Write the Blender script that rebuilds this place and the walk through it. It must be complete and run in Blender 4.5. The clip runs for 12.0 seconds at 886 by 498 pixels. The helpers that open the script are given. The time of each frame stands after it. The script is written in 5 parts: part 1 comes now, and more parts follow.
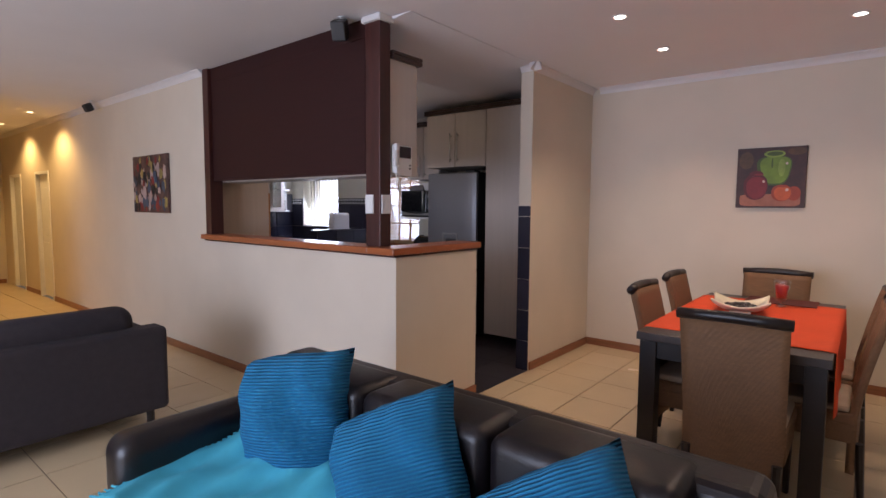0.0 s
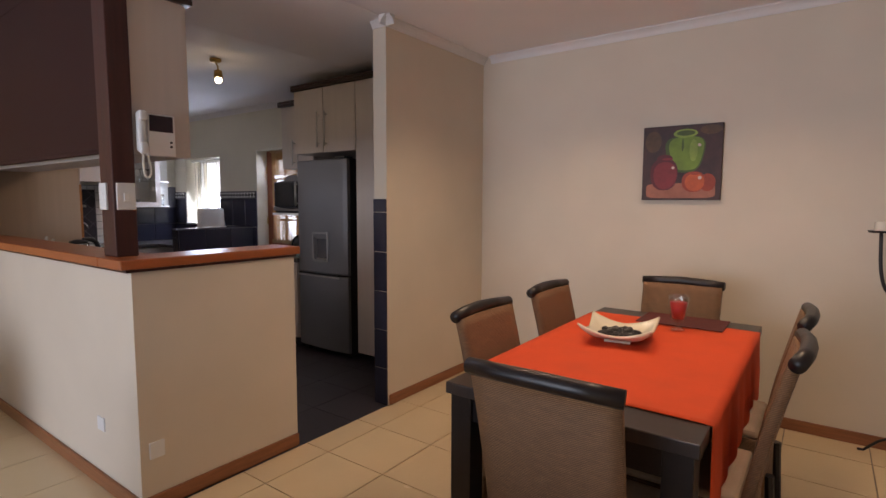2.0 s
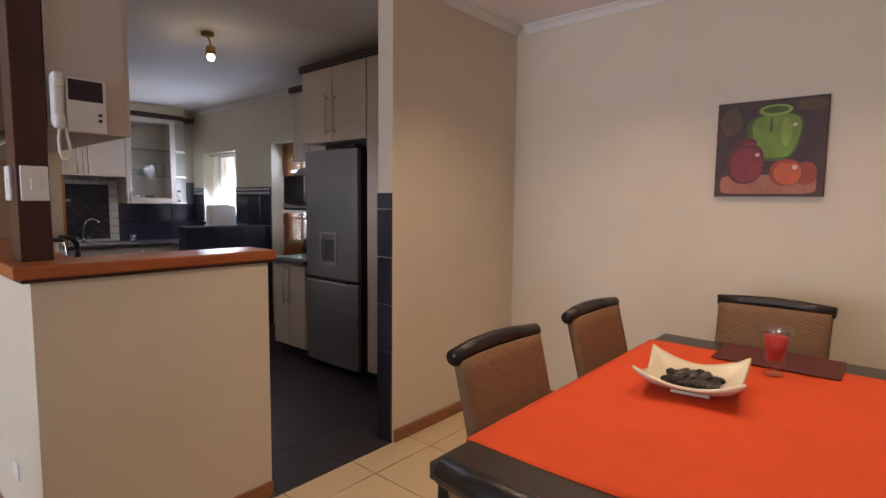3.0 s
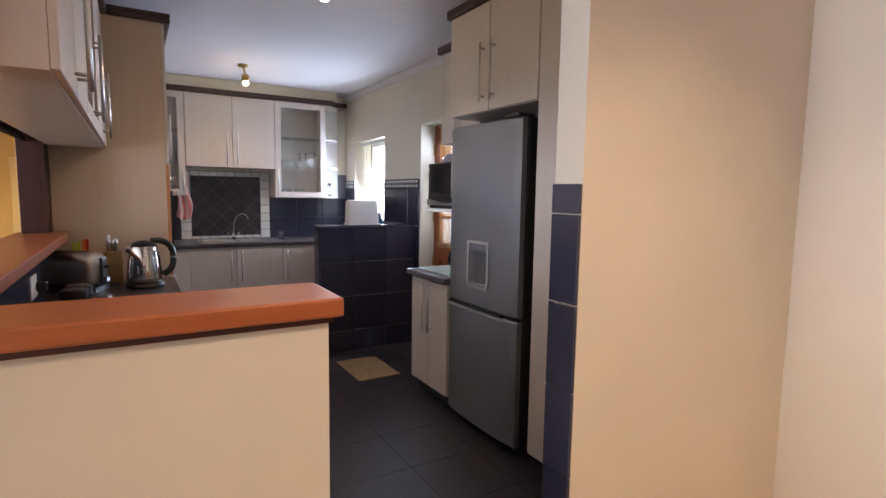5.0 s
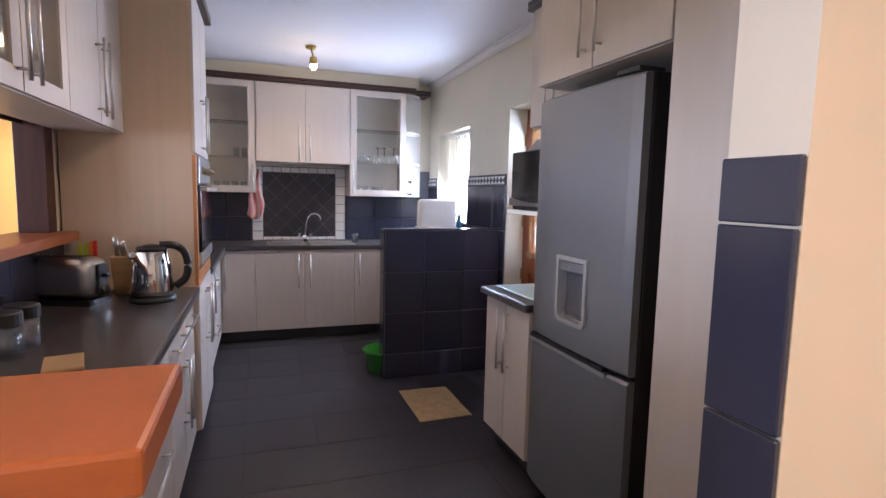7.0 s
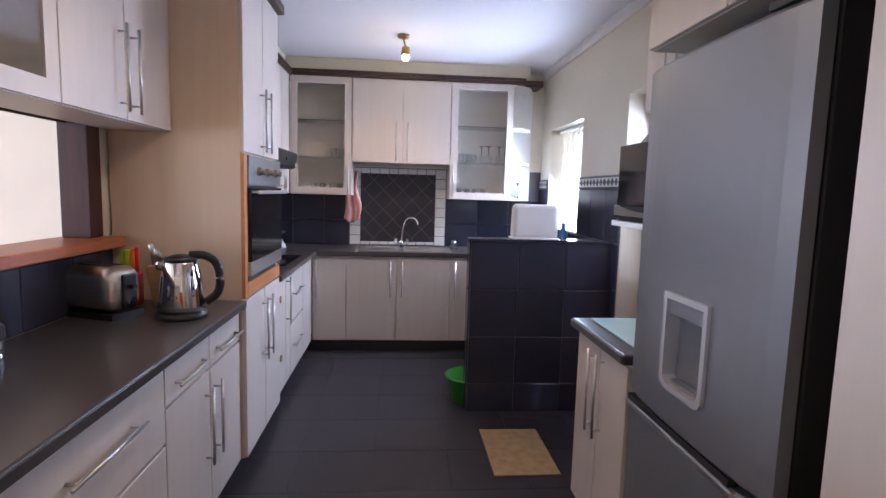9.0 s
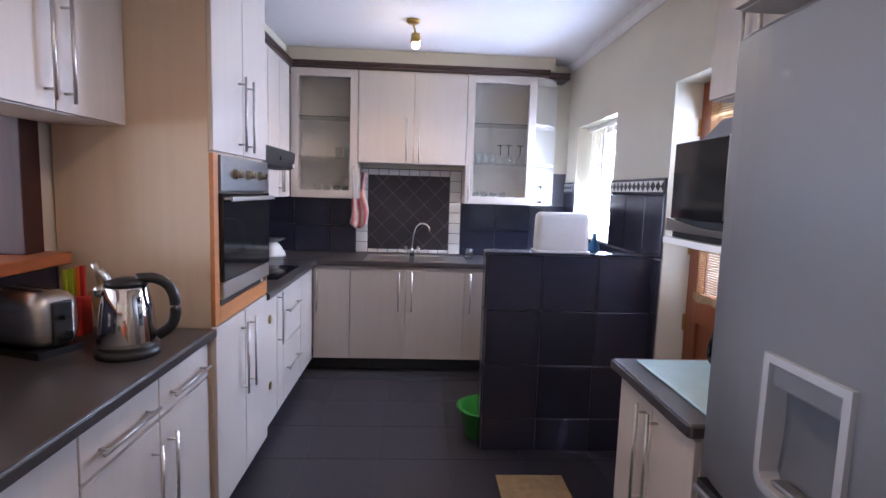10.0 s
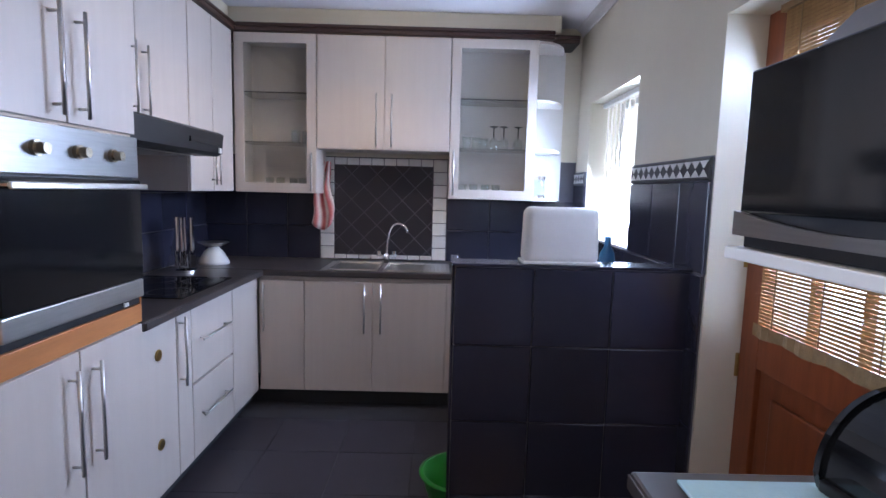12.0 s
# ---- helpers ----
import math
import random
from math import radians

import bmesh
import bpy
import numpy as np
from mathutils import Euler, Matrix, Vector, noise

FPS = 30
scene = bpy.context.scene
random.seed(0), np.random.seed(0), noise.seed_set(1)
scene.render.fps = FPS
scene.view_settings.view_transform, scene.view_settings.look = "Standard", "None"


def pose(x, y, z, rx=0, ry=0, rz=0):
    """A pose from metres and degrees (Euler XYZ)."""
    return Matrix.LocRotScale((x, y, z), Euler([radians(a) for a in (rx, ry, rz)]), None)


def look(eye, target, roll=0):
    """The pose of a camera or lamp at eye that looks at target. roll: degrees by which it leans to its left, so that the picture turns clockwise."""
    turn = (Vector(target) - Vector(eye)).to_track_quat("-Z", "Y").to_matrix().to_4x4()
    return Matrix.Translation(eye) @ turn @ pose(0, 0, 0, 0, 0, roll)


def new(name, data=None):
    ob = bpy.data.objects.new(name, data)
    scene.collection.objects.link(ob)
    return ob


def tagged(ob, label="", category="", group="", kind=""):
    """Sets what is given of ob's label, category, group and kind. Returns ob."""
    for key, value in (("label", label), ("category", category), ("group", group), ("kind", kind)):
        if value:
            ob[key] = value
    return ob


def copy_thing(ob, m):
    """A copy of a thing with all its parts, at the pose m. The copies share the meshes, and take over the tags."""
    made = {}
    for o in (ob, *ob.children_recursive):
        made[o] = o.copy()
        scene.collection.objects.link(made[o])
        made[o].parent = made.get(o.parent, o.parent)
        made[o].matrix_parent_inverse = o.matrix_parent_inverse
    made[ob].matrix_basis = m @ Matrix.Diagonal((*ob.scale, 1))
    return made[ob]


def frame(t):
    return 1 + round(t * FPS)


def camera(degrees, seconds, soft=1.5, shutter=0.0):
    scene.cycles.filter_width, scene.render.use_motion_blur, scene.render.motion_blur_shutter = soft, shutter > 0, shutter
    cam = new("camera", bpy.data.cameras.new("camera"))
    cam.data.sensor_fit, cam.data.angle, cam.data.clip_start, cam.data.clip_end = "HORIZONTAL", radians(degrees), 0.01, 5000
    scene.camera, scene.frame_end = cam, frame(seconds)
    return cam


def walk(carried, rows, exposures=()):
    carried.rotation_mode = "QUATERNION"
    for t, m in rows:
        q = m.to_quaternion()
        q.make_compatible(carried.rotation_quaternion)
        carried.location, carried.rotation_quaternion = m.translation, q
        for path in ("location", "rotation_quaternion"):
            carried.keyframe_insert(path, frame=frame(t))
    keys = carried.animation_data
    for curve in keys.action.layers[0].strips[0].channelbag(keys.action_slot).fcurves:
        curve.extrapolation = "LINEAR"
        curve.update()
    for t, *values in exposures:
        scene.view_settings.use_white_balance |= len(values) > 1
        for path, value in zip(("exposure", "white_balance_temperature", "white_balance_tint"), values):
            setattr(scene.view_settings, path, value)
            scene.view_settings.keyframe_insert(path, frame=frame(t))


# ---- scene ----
import itertools

cam = camera(80.6, 12.0)
PATH = [
    (0, (0.805, 2.578, 1.468), (-0.45, 4.126, 1.307), 0.4),
    (0.5, (0.914, 2.882, 1.442), (-0.305, 4.458, 1.28), 0.3),
    (1, (0.963, 3.233, 1.475), (-0.229, 4.829, 1.298), 0.3),
    (1.5, (0.971, 3.584, 1.455), (-0.194, 5.2, 1.279), 0.3),
    (2, (0.967, 3.929, 1.464), (-0.207, 5.538, 1.283), 0.2),
    (2.5, (0.858, 4.263, 1.446), (-0.351, 5.846, 1.269), 0.4),
    (3, (0.68, 4.567, 1.431), (-0.623, 6.075, 1.252), 0.6),
    (3.5, (0.509, 4.851, 1.435), (-0.942, 6.215, 1.249), 0.8),
    (3.7, (0.423, 4.973, 1.427), (-1.086, 6.274, 1.259), 0.5),
    (4.2, (0.10, 5.06, 1.43), (-1.48, 6.27, 1.25), 0.7),
    (4.7, (-0.19, 5.28, 1.435), (-1.85, 6.38, 1.24), 0.9),
    (5.3, (-0.494, 5.609, 1.45), (-2.234, 6.572, 1.235), 1.1),
    (5.5, (-0.553, 5.617, 1.427), (-2.298, 6.574, 1.225), 1.5),
    (6, (-0.771, 5.778, 1.424), (-2.555, 6.656, 1.217), 1.2),
    (6.5, (-0.902, 5.887, 1.42), (-2.735, 6.659, 1.211), 1.2),
    (7, (-1.028, 5.998, 1.421), (-2.904, 6.66, 1.21), 1.3),
    (7.2, (-1.067, 6.052, 1.426), (-2.962, 6.653, 1.215), 1.5),
    (8.8, (-1.407, 6.413, 1.396), (-3.389, 6.599, 1.205), 1.2),
    (9, (-1.513, 6.419, 1.443), (-3.494, 6.586, 1.225), 1.6),
    (9.5, (-1.717, 6.448, 1.451), (-3.7, 6.573, 1.228), 1.8),
    (10, (-1.961, 6.489, 1.474), (-3.946, 6.586, 1.254), 1.8),
    (10.5, (-2.206, 6.539, 1.46), (-4.193, 6.615, 1.238), 1.8),
    (11, (-2.435, 6.609, 1.452), (-4.422, 6.678, 1.234), 1.7),
    (11.5, (-2.625, 6.736, 1.444), (-4.612, 6.8, 1.222), 1.7),
    (12, (-2.791, 6.813, 1.43), (-4.778, 6.831, 1.208), 1.5),
]
EXPOSURES = [(0, -0.35, 6150, 24), (2.5, -0.40, 6650, 18), (3.5, 0.0, 6550, 16), (5.5, 0.82, 6250, 16), (7, 1.02, 6000, 19), (9, 1.08, 5850, 20), (10.5, 1.06, 5700, 20), (12, 0.78, 5500, 17)]
walk(cam, [(t, look(eye, target, roll)) for t, eye, target, roll in PATH], EXPOSURES)

# ---- world, sun, large lights ----
world = bpy.data.worlds.new("sky_world")
scene.world = world
world.use_nodes = True
wn = world.node_tree.nodes
sky = wn.new("ShaderNodeTexSky")
sky.sky_type, sky.sun_disc = "NISHITA", False
sky.sun_elevation, sky.sun_rotation = radians(48), radians(20)
wn["Background"].inputs["Strength"].default_value = 0.12
world.node_tree.links.new(sky.outputs["Color"], wn["Background"].inputs["Color"])


def lamp(name, kind, m, energy, color, **more):
    data = bpy.data.lights.new(name, kind)
    data.energy, data.color = energy, color
    if kind == "AREA":
        data.shape, data.size, data.size_y = "RECTANGLE", more["w"], more["h"]
    if kind == "SPOT":
        data.spot_size, data.spot_blend, data.shadow_soft_size = radians(more["angle"]), 0.7, 0.05
    if kind == "POINT":
        data.shadow_soft_size = 0.04
    if kind == "SUN":
        data.angle = radians(more["angle"])
    ob = new(name, data)
    ob.matrix_world = m
    return ob


WARM, DAY, AMBER, SKYBLUE = (1.0, 0.76, 0.50), (0.74, 0.86, 1.0), (1.0, 0.66, 0.22), (0.66, 0.80, 1.0)
sun = lamp("sun", "SUN", look((-2, 14, 14), (-4, 8, 0)), 2.5, (1.0, 0.95, 0.88), angle=0.5)
# daylight in the openings: glazed south side of the living room, kitchen window and door
lamp("living_window_light", "AREA", look((-1.4, -1.35, 1.35), (-1.4, 5, 1.2)), 275, DAY, w=3.4, h=2.1)
lamp("kitchen_window_light", "AREA", look((-5.965, 8.0, 1.6), (-4.9, 5, 0.2)), 58, SKYBLUE, w=0.8, h=0.82)
lamp("kitchen_door_light", "AREA", look((-4.29, 8.10, 1.48), (-4.29, 5, 0.4)), 30, SKYBLUE, w=0.7, h=1.0)
DOWNLIGHTS = [(-0.51, 6.0), (-0.50, 6.88), (0.70, 6.87), (0.70, 6.0)]
CORRIDOR_LIGHTS = [(-8.02, 4.62), (-9.67, 4.64)]
for x, y in DOWNLIGHTS:
    lamp("downlight_beam", "SPOT", look((x, y, 2.66), (x, y, 0)), 36, WARM, angle=120)
for x, y in CORRIDOR_LIGHTS:
    lamp("corridor_beam", "SPOT", look((x, y, 2.66), (x, y, 0)), 85, AMBER, angle=140)
KITCHEN_SPOTS = [(-5.62, 6.42), (-3.10, 6.36)]
for x, y in KITCHEN_SPOTS:
    lamp("kitchen_bulb", "POINT", pose(x, y + 0.02, 2.41), 0.9, (1.0, 0.78, 0.42))
    lamp("kitchen_spot_beam", "SPOT", look((x, y + 0.02, 2.40), (x, y - 0.3, 0)), 12, WARM, angle=150)


# ---- materials ----
def mat(name, color, rough=0.5, metal=0.0, var=0.12, scale=8.0, bump=0.05, fine=120.0, stretch=(1, 1, 1), coat=0.0, island=0.0, obj=0.0, spec=0.5):
    m = bpy.data.materials.new(name)
    m.use_nodes = True
    n, l = m.node_tree.nodes, m.node_tree.links
    b = n["Principled BSDF"]
    tc = n.new("ShaderNodeTexCoord")
    mp = n.new("ShaderNodeMapping")
    mp.inputs["Scale"].default_value = stretch
    l.new(tc.outputs["Object"], mp.inputs["Vector"])
    big, small = n.new("ShaderNodeTexNoise"), n.new("ShaderNodeTexNoise")
    big.inputs["Scale"].default_value, small.inputs["Scale"].default_value = scale, fine
    big.inputs["Detail"].default_value, small.inputs["Detail"].default_value = 5, 3
    l.new(mp.outputs[0], big.inputs["Vector"])
    l.new(mp.outputs[0], small.inputs["Vector"])
    if obj:
        where = n.new("ShaderNodeObjectInfo")
        off = n.new("ShaderNodeMath")
        off.operation = "MULTIPLY"
        off.inputs[1].default_value = 37.0
        l.new(where.outputs["Random"], off.inputs[0])
        l.new(off.outputs[0], mp.inputs["Location"])
    add = n.new("ShaderNodeMath")
    add.operation = "MULTIPLY_ADD"
    add.inputs[1].default_value = 0.35
    l.new(small.outputs["Fac"], add.inputs[0])
    l.new(big.outputs["Fac"], add.inputs[2])
    ramp = n.new("ShaderNodeMapRange")
    ramp.inputs["From Min"].default_value, ramp.inputs["From Max"].default_value = 0.35, 1.0
    ramp.inputs["To Min"].default_value, ramp.inputs["To Max"].default_value = 1 - var, 1 + var
    l.new(add.outputs[0], ramp.inputs["Value"])
    value = ramp.outputs["Result"]
    if obj:
        info = n.new("ShaderNodeObjectInfo")
        mr = n.new("ShaderNodeMapRange")
        mr.inputs["To Min"].default_value, mr.inputs["To Max"].default_value = 1 - obj, 1 + obj
        l.new(info.outputs["Random"], mr.inputs["Value"])
        mul = n.new("ShaderNodeMath")
        mul.operation = "MULTIPLY"
        l.new(value, mul.inputs[0])
        l.new(mr.outputs["Result"], mul.inputs[1])
        value = mul.outputs[0]
    hsv = n.new("ShaderNodeHueSaturation")
    hsv.inputs["Color"].default_value = (*color, 1)
    l.new(value, hsv.inputs["Value"])
    l.new(hsv.outputs["Color"], b.inputs["Base Color"])
    rr = n.new("ShaderNodeMapRange")
    rr.inputs["To Min"].default_value, rr.inputs["To Max"].default_value = max(rough - 0.03, 0.02), min(rough + 0.03, 1)
    l.new(big.outputs["Fac"], rr.inputs["Value"])
    l.new(rr.outputs["Result"], b.inputs["Roughness"])
    b.inputs["Metallic"].default_value = metal
    b.inputs["Coat Weight"].default_value = coat
    b.inputs["Specular IOR Level"].default_value = spec
    if bump:
        bp = n.new("ShaderNodeBump")
        bp.inputs["Strength"].default_value, bp.inputs["Distance"].default_value = bump, 0.01
        l.new(add.outputs[0], bp.inputs["Height"])
        l.new(bp.outputs["Normal"], b.inputs["Normal"])
    return m


def ribbed(m, scale, direction, depth, mix=None):
    """Adds a woven or ribbed relief of parallel bands."""
    n, l = m.node_tree.nodes, m.node_tree.links
    b = n["Principled BSDF"]
    tc = n.new("ShaderNodeTexCoord")
    w = n.new("ShaderNodeTexWave")
    w.bands_direction = direction
    w.inputs["Scale"].default_value, w.inputs["Distortion"].default_value = scale, 1.2
    w.inputs["Detail"].default_value = 2
    l.new(tc.outputs["Object"], w.inputs["Vector"])
    bp = n.new("ShaderNodeBump")
    bp.inputs["Strength"].default_value, bp.inputs["Distance"].default_value = depth, 0.01
    l.new(w.outputs["Fac"], bp.inputs["Height"])
    l.new(bp.outputs["Normal"], b.inputs["Normal"])
    if mix:
        src = b.inputs["Base Color"].links[0].from_socket
        mx = n.new("ShaderNodeMix")
        mx.data_type = "RGBA"
        l.new(w.outputs["Fac"], mx.inputs[0])
        mx.inputs[6].default_value = (*mix, 1)
        l.new(src, mx.inputs[7])
        l.new(mx.outputs[2], b.inputs["Base Color"])
    return m


def glow(name, color, strength):
    m = bpy.data.materials.new(name)
    m.use_nodes = True
    b = m.node_tree.nodes["Principled BSDF"]
    b.inputs["Base Color"].default_value = (*color, 1)
    b.inputs["Emission Color"].default_value = (*color, 1)
    b.inputs["Emission Strength"].default_value = strength
    return m


def glass(name, color=(1, 1, 1), rough=0.0):
    m = bpy.data.materials.new(name)
    m.use_nodes = True
    b = m.node_tree.nodes["Principled BSDF"]
    b.inputs["Base Color"].default_value = (*color, 1)
    b.inputs["Transmission Weight"].default_value = 1.0
    b.inputs["Roughness"].default_value = rough
    b.inputs["IOR"].default_value = 1.45
    return m


def translucent(name, color, part_through):
    m = mat(name, color, 0.8, var=0.3, scale=6, fine=150, stretch=(8, 8, 1))
    n, l = m.node_tree.nodes, m.node_tree.links
    b, out = n["Principled BSDF"], n["Material Output"]
    t = n.new("ShaderNodeBsdfTranslucent")
    t.inputs["Color"].default_value = (*color, 1)
    mx = n.new("ShaderNodeMixShader")
    mx.inputs[0].default_value = part_through
    l.new(b.outputs[0], mx.inputs[1])
    l.new(t.outputs[0], mx.inputs[2])
    l.new(mx.outputs[0], out.inputs["Surface"])
    return m


PAINT = mat("cream_wall_paint", (0.66, 0.575, 0.465), 0.65, var=0.05, scale=2.5, bump=0.04, fine=220)
KPAINT = mat("pale_kitchen_wall_paint", (0.66, 0.61, 0.49), 0.6, var=0.05, scale=2.5, bump=0.04, fine=220)
CEIL = mat("white_ceiling_paint", (0.82, 0.79, 0.81), 0.8, var=0.03, scale=1.5, bump=0.03, fine=180)
CORNICE = mat("white_cornice_plaster", (0.72, 0.69, 0.68), 0.6, var=0.03, bump=0.02)
WHITE = mat("white_paint", (0.78, 0.77, 0.75), 0.45, var=0.04, bump=0.02)
SKIRT = mat("brown_skirting_wood", (0.27, 0.105, 0.045), 0.4, var=0.3, scale=5, stretch=(1, 1, 14), fine=60)
TILE = mat("cream_ceramic_floor_tile", (0.68, 0.53, 0.33), 0.26, var=0.035, scale=3, bump=0.0, fine=60, obj=0.05)
GROUT = mat("grey_grout", (0.22, 0.18, 0.14), 0.9, var=0.2, fine=200)
SLATE = mat("dark_slate_floor_tile", (0.030, 0.026, 0.034), 0.42, var=0.07, scale=4, bump=0.04, fine=60, obj=0.12)
NAVY = mat("charcoal_blue_wall_tile", (0.031, 0.031, 0.051), 0.22, var=0.07, scale=4, bump=0.03, fine=60, obj=0.15)
KGROUT = mat("dark_floor_grout", (0.030, 0.027, 0.030), 0.9, var=0.2)
DGROUT = mat("grey_tile_grout", (0.13, 0.125, 0.14), 0.9, var=0.2)
WTILE = mat("white_glazed_tile", (0.75, 0.74, 0.72), 0.2, var=0.05, bump=0.02, obj=0.03)
MAPLE = mat("pale_maple_laminate", (0.57, 0.50, 0.45), 0.42, var=0.045, scale=3, stretch=(9, 9, 0.5), fine=40, bump=0.03, obj=0.02)
# Maple with the dining room's warm light on the housing side tinted in.
MAPLE_WARMLIT = mat("warm_lit_maple_side", (0.57, 0.44, 0.33), 0.45, var=0.05, scale=3, stretch=(9, 9, 0.5), fine=40, bump=0.03)
OAK = mat("orange_wood_edging", (0.46, 0.18, 0.055), 0.4, var=0.2, scale=4, stretch=(1, 8, 8), fine=50)
BAR = mat("varnished_orange_brown_wood", (0.36, 0.10, 0.030), 0.34, var=0.2, scale=3, stretch=(2, 2, 9), fine=40, coat=0.0, bump=0.004)
MAHOG = mat("dark_mahogany_wood", (0.052, 0.012, 0.009), 0.42, var=0.35, scale=4, stretch=(9, 9, 1), fine=40, coat=0.05)
SHUTTER = mat("dark_red_brown_roller_blind", (0.030, 0.0065, 0.006), 0.6, var=0.2, scale=5, stretch=(1, 1, 8), spec=0.25)
TRIM = mat("dark_brown_cornice_wood", (0.045, 0.020, 0.014), 0.35, var=0.2, stretch=(1, 1, 8))
COUNTER = mat("dark_stone_worktop", (0.058, 0.050, 0.050), 0.29, var=0.10, scale=9, fine=260, bump=0.0)
STEEL = mat("brushed_steel", (0.62, 0.60, 0.57), 0.3, 1.0, var=0.1, stretch=(1, 1, 20), fine=80, bump=0.02)
OVENSTEEL = mat("dark_satin_oven_steel", (0.26, 0.25, 0.245), 0.34, 1.0, var=0.1, stretch=(1, 1, 20), fine=80, bump=0.02)
NICKEL = mat("satin_nickel", (0.55, 0.49, 0.38), 0.25, 1.0, var=0.08)
CHROME = mat("polished_chrome", (0.75, 0.74, 0.73), 0.08, 1.0, var=0.03, bump=0.0)
FRIDGE = mat("silver_grey_fridge_metal", (0.30, 0.305, 0.325), 0.38, 0.75, var=0.06, scale=2, bump=0.015, fine=260)
DARKGREY = mat("dark_grey_plastic", (0.03, 0.03, 0.033), 0.45, var=0.15)
BLACK = mat("black_gloss", (0.010, 0.010, 0.011), 0.08, var=0.1, bump=0.0)
BLACKP = mat("black_plastic", (0.015, 0.014, 0.015), 0.4, var=0.15)
LEATHER = mat("black_brown_leather", (0.009, 0.006, 0.007), 0.33, var=0.3, scale=10, bump=0.22, fine=170)
CHARCOAL = mat("charcoal_fabric", (0.034, 0.027, 0.031), 0.9, var=0.2, scale=20, bump=0.3, fine=500)
TEAL = ribbed(mat("blue_ribbed_corduroy", (0.005, 0.22, 0.44), 0.85, var=0.15, scale=12, bump=0.1), 26, "Z", 0.8, (0.003, 0.14, 0.31))
AQUA = mat("turquoise_knit_throw", (0.06, 0.47, 0.62), 0.9, var=0.12, scale=14, bump=0.3, fine=350)
WICKER = ribbed(mat("brown_woven_rush", (0.29, 0.155, 0.072), 0.6, var=0.3, scale=25, bump=0.2, fine=200, stretch=(1, 1, 4)), 55, "Z", 0.45, (0.12, 0.058, 0.027))
DWOOD = mat("near_black_stained_wood", (0.011, 0.007, 0.007), 0.38, var=0.3, scale=5, stretch=(2, 2, 9))
TTOP = mat("dark_brown_table_top", (0.036, 0.025, 0.021), 0.35, var=0.25, scale=4, stretch=(9, 1, 1))
ORANGE = mat("orange_cotton_cloth", (0.72, 0.075, 0.012), 0.85, var=0.08, scale=8, bump=0.15, fine=420)
PLACEMAT = mat("maroon_woven_placemat", (0.11, 0.022, 0.018), 0.8, var=0.25, scale=30, bump=0.3)
BEIGE = mat("beige_seat_fabric", (0.42, 0.33, 0.24), 0.9, var=0.12, bump=0.2, fine=300)
CERAMIC = mat("cream_glazed_ceramic", (0.74, 0.66, 0.50), 0.18, var=0.05, bump=0.0)
PEBBLE = mat("black_pebbles", (0.022, 0.017, 0.016), 0.35, var=0.35, scale=30, bump=0.1, obj=0.2)
PLASTIC = mat("white_plastic", (0.76, 0.75, 0.74), 0.4, var=0.04, bump=0.01)
RED = mat("red_plastic", (0.50, 0.022, 0.018), 0.35, var=0.1)
GREEN = mat("green_plastic", (0.03, 0.26, 0.02), 0.4, var=0.1)
LIME = mat("lime_plastic", (0.38, 0.48, 0.02), 0.4, var=0.1)
TANGERINE = mat("orange_plastic", (0.75, 0.17, 0.02), 0.4, var=0.1)
MAT_TAN = mat("tan_woven_mat", (0.33, 0.22, 0.11), 0.9, var=0.25, scale=18, bump=0.4, fine=250)
# Pale blue glass, base colour brightened to carry the window's reflection.
PALEBLUE = mat("pale_blue_board_with_glare", (0.48, 0.70, 0.76), 0.14, var=0.1, scale=6)
DOORWOOD = mat("reddish_door_wood", (0.24, 0.065, 0.022), 0.4, var=0.25, scale=4, stretch=(9, 9, 1), fine=50)
BAMBOO = translucent("bamboo_slats", (0.42, 0.25, 0.10), 0.25)
BLINDW = translucent("white_blind_fabric", (0.46, 0.41, 0.35), 0.12)
BRASS = mat("aged_brass", (0.45, 0.30, 0.10), 0.3, 1.0, var=0.15)
BLOCKWOOD = mat("knife_block_wood", (0.42, 0.25, 0.11), 0.5, var=0.2, stretch=(1, 1, 8))
TOWEL = ribbed(mat("red_and_white_towel", (0.72, 0.62, 0.58), 0.9, var=0.2, scale=20, bump=0.2), 6, "X", 0.2, (0.62, 0.07, 0.08))
CREAMW = mat("candle_wax", (0.78, 0.73, 0.62), 0.5, var=0.04)
PANE = glass("clear_glass")
CABGLASS = glass("cabinet_glass", (0.92, 0.95, 0.93), 0.05)
REDGLASS = mat("red_candle_wax", (0.50, 0.035, 0.045), 0.3, var=0.2, scale=30)
def thin_glass(name):
    """Thin clear glass: mostly seen through, with a sharp sheen."""
    m = bpy.data.materials.new(name)
    m.use_nodes = True
    n, l = m.node_tree.nodes, m.node_tree.links
    tr_, gl_, mx = n.new("ShaderNodeBsdfTransparent"), n.new("ShaderNodeBsdfGlossy"), n.new("ShaderNodeMixShader")
    tr_.inputs["Color"].default_value = (0.93, 0.95, 0.95, 1)
    gl_.inputs["Roughness"].default_value = 0.03
    mx.inputs[0].default_value = 0.16
    l.new(tr_.outputs[0], mx.inputs[1])
    l.new(gl_.outputs[0], mx.inputs[2])
    l.new(mx.outputs[0], n["Material Output"].inputs["Surface"])
    return m


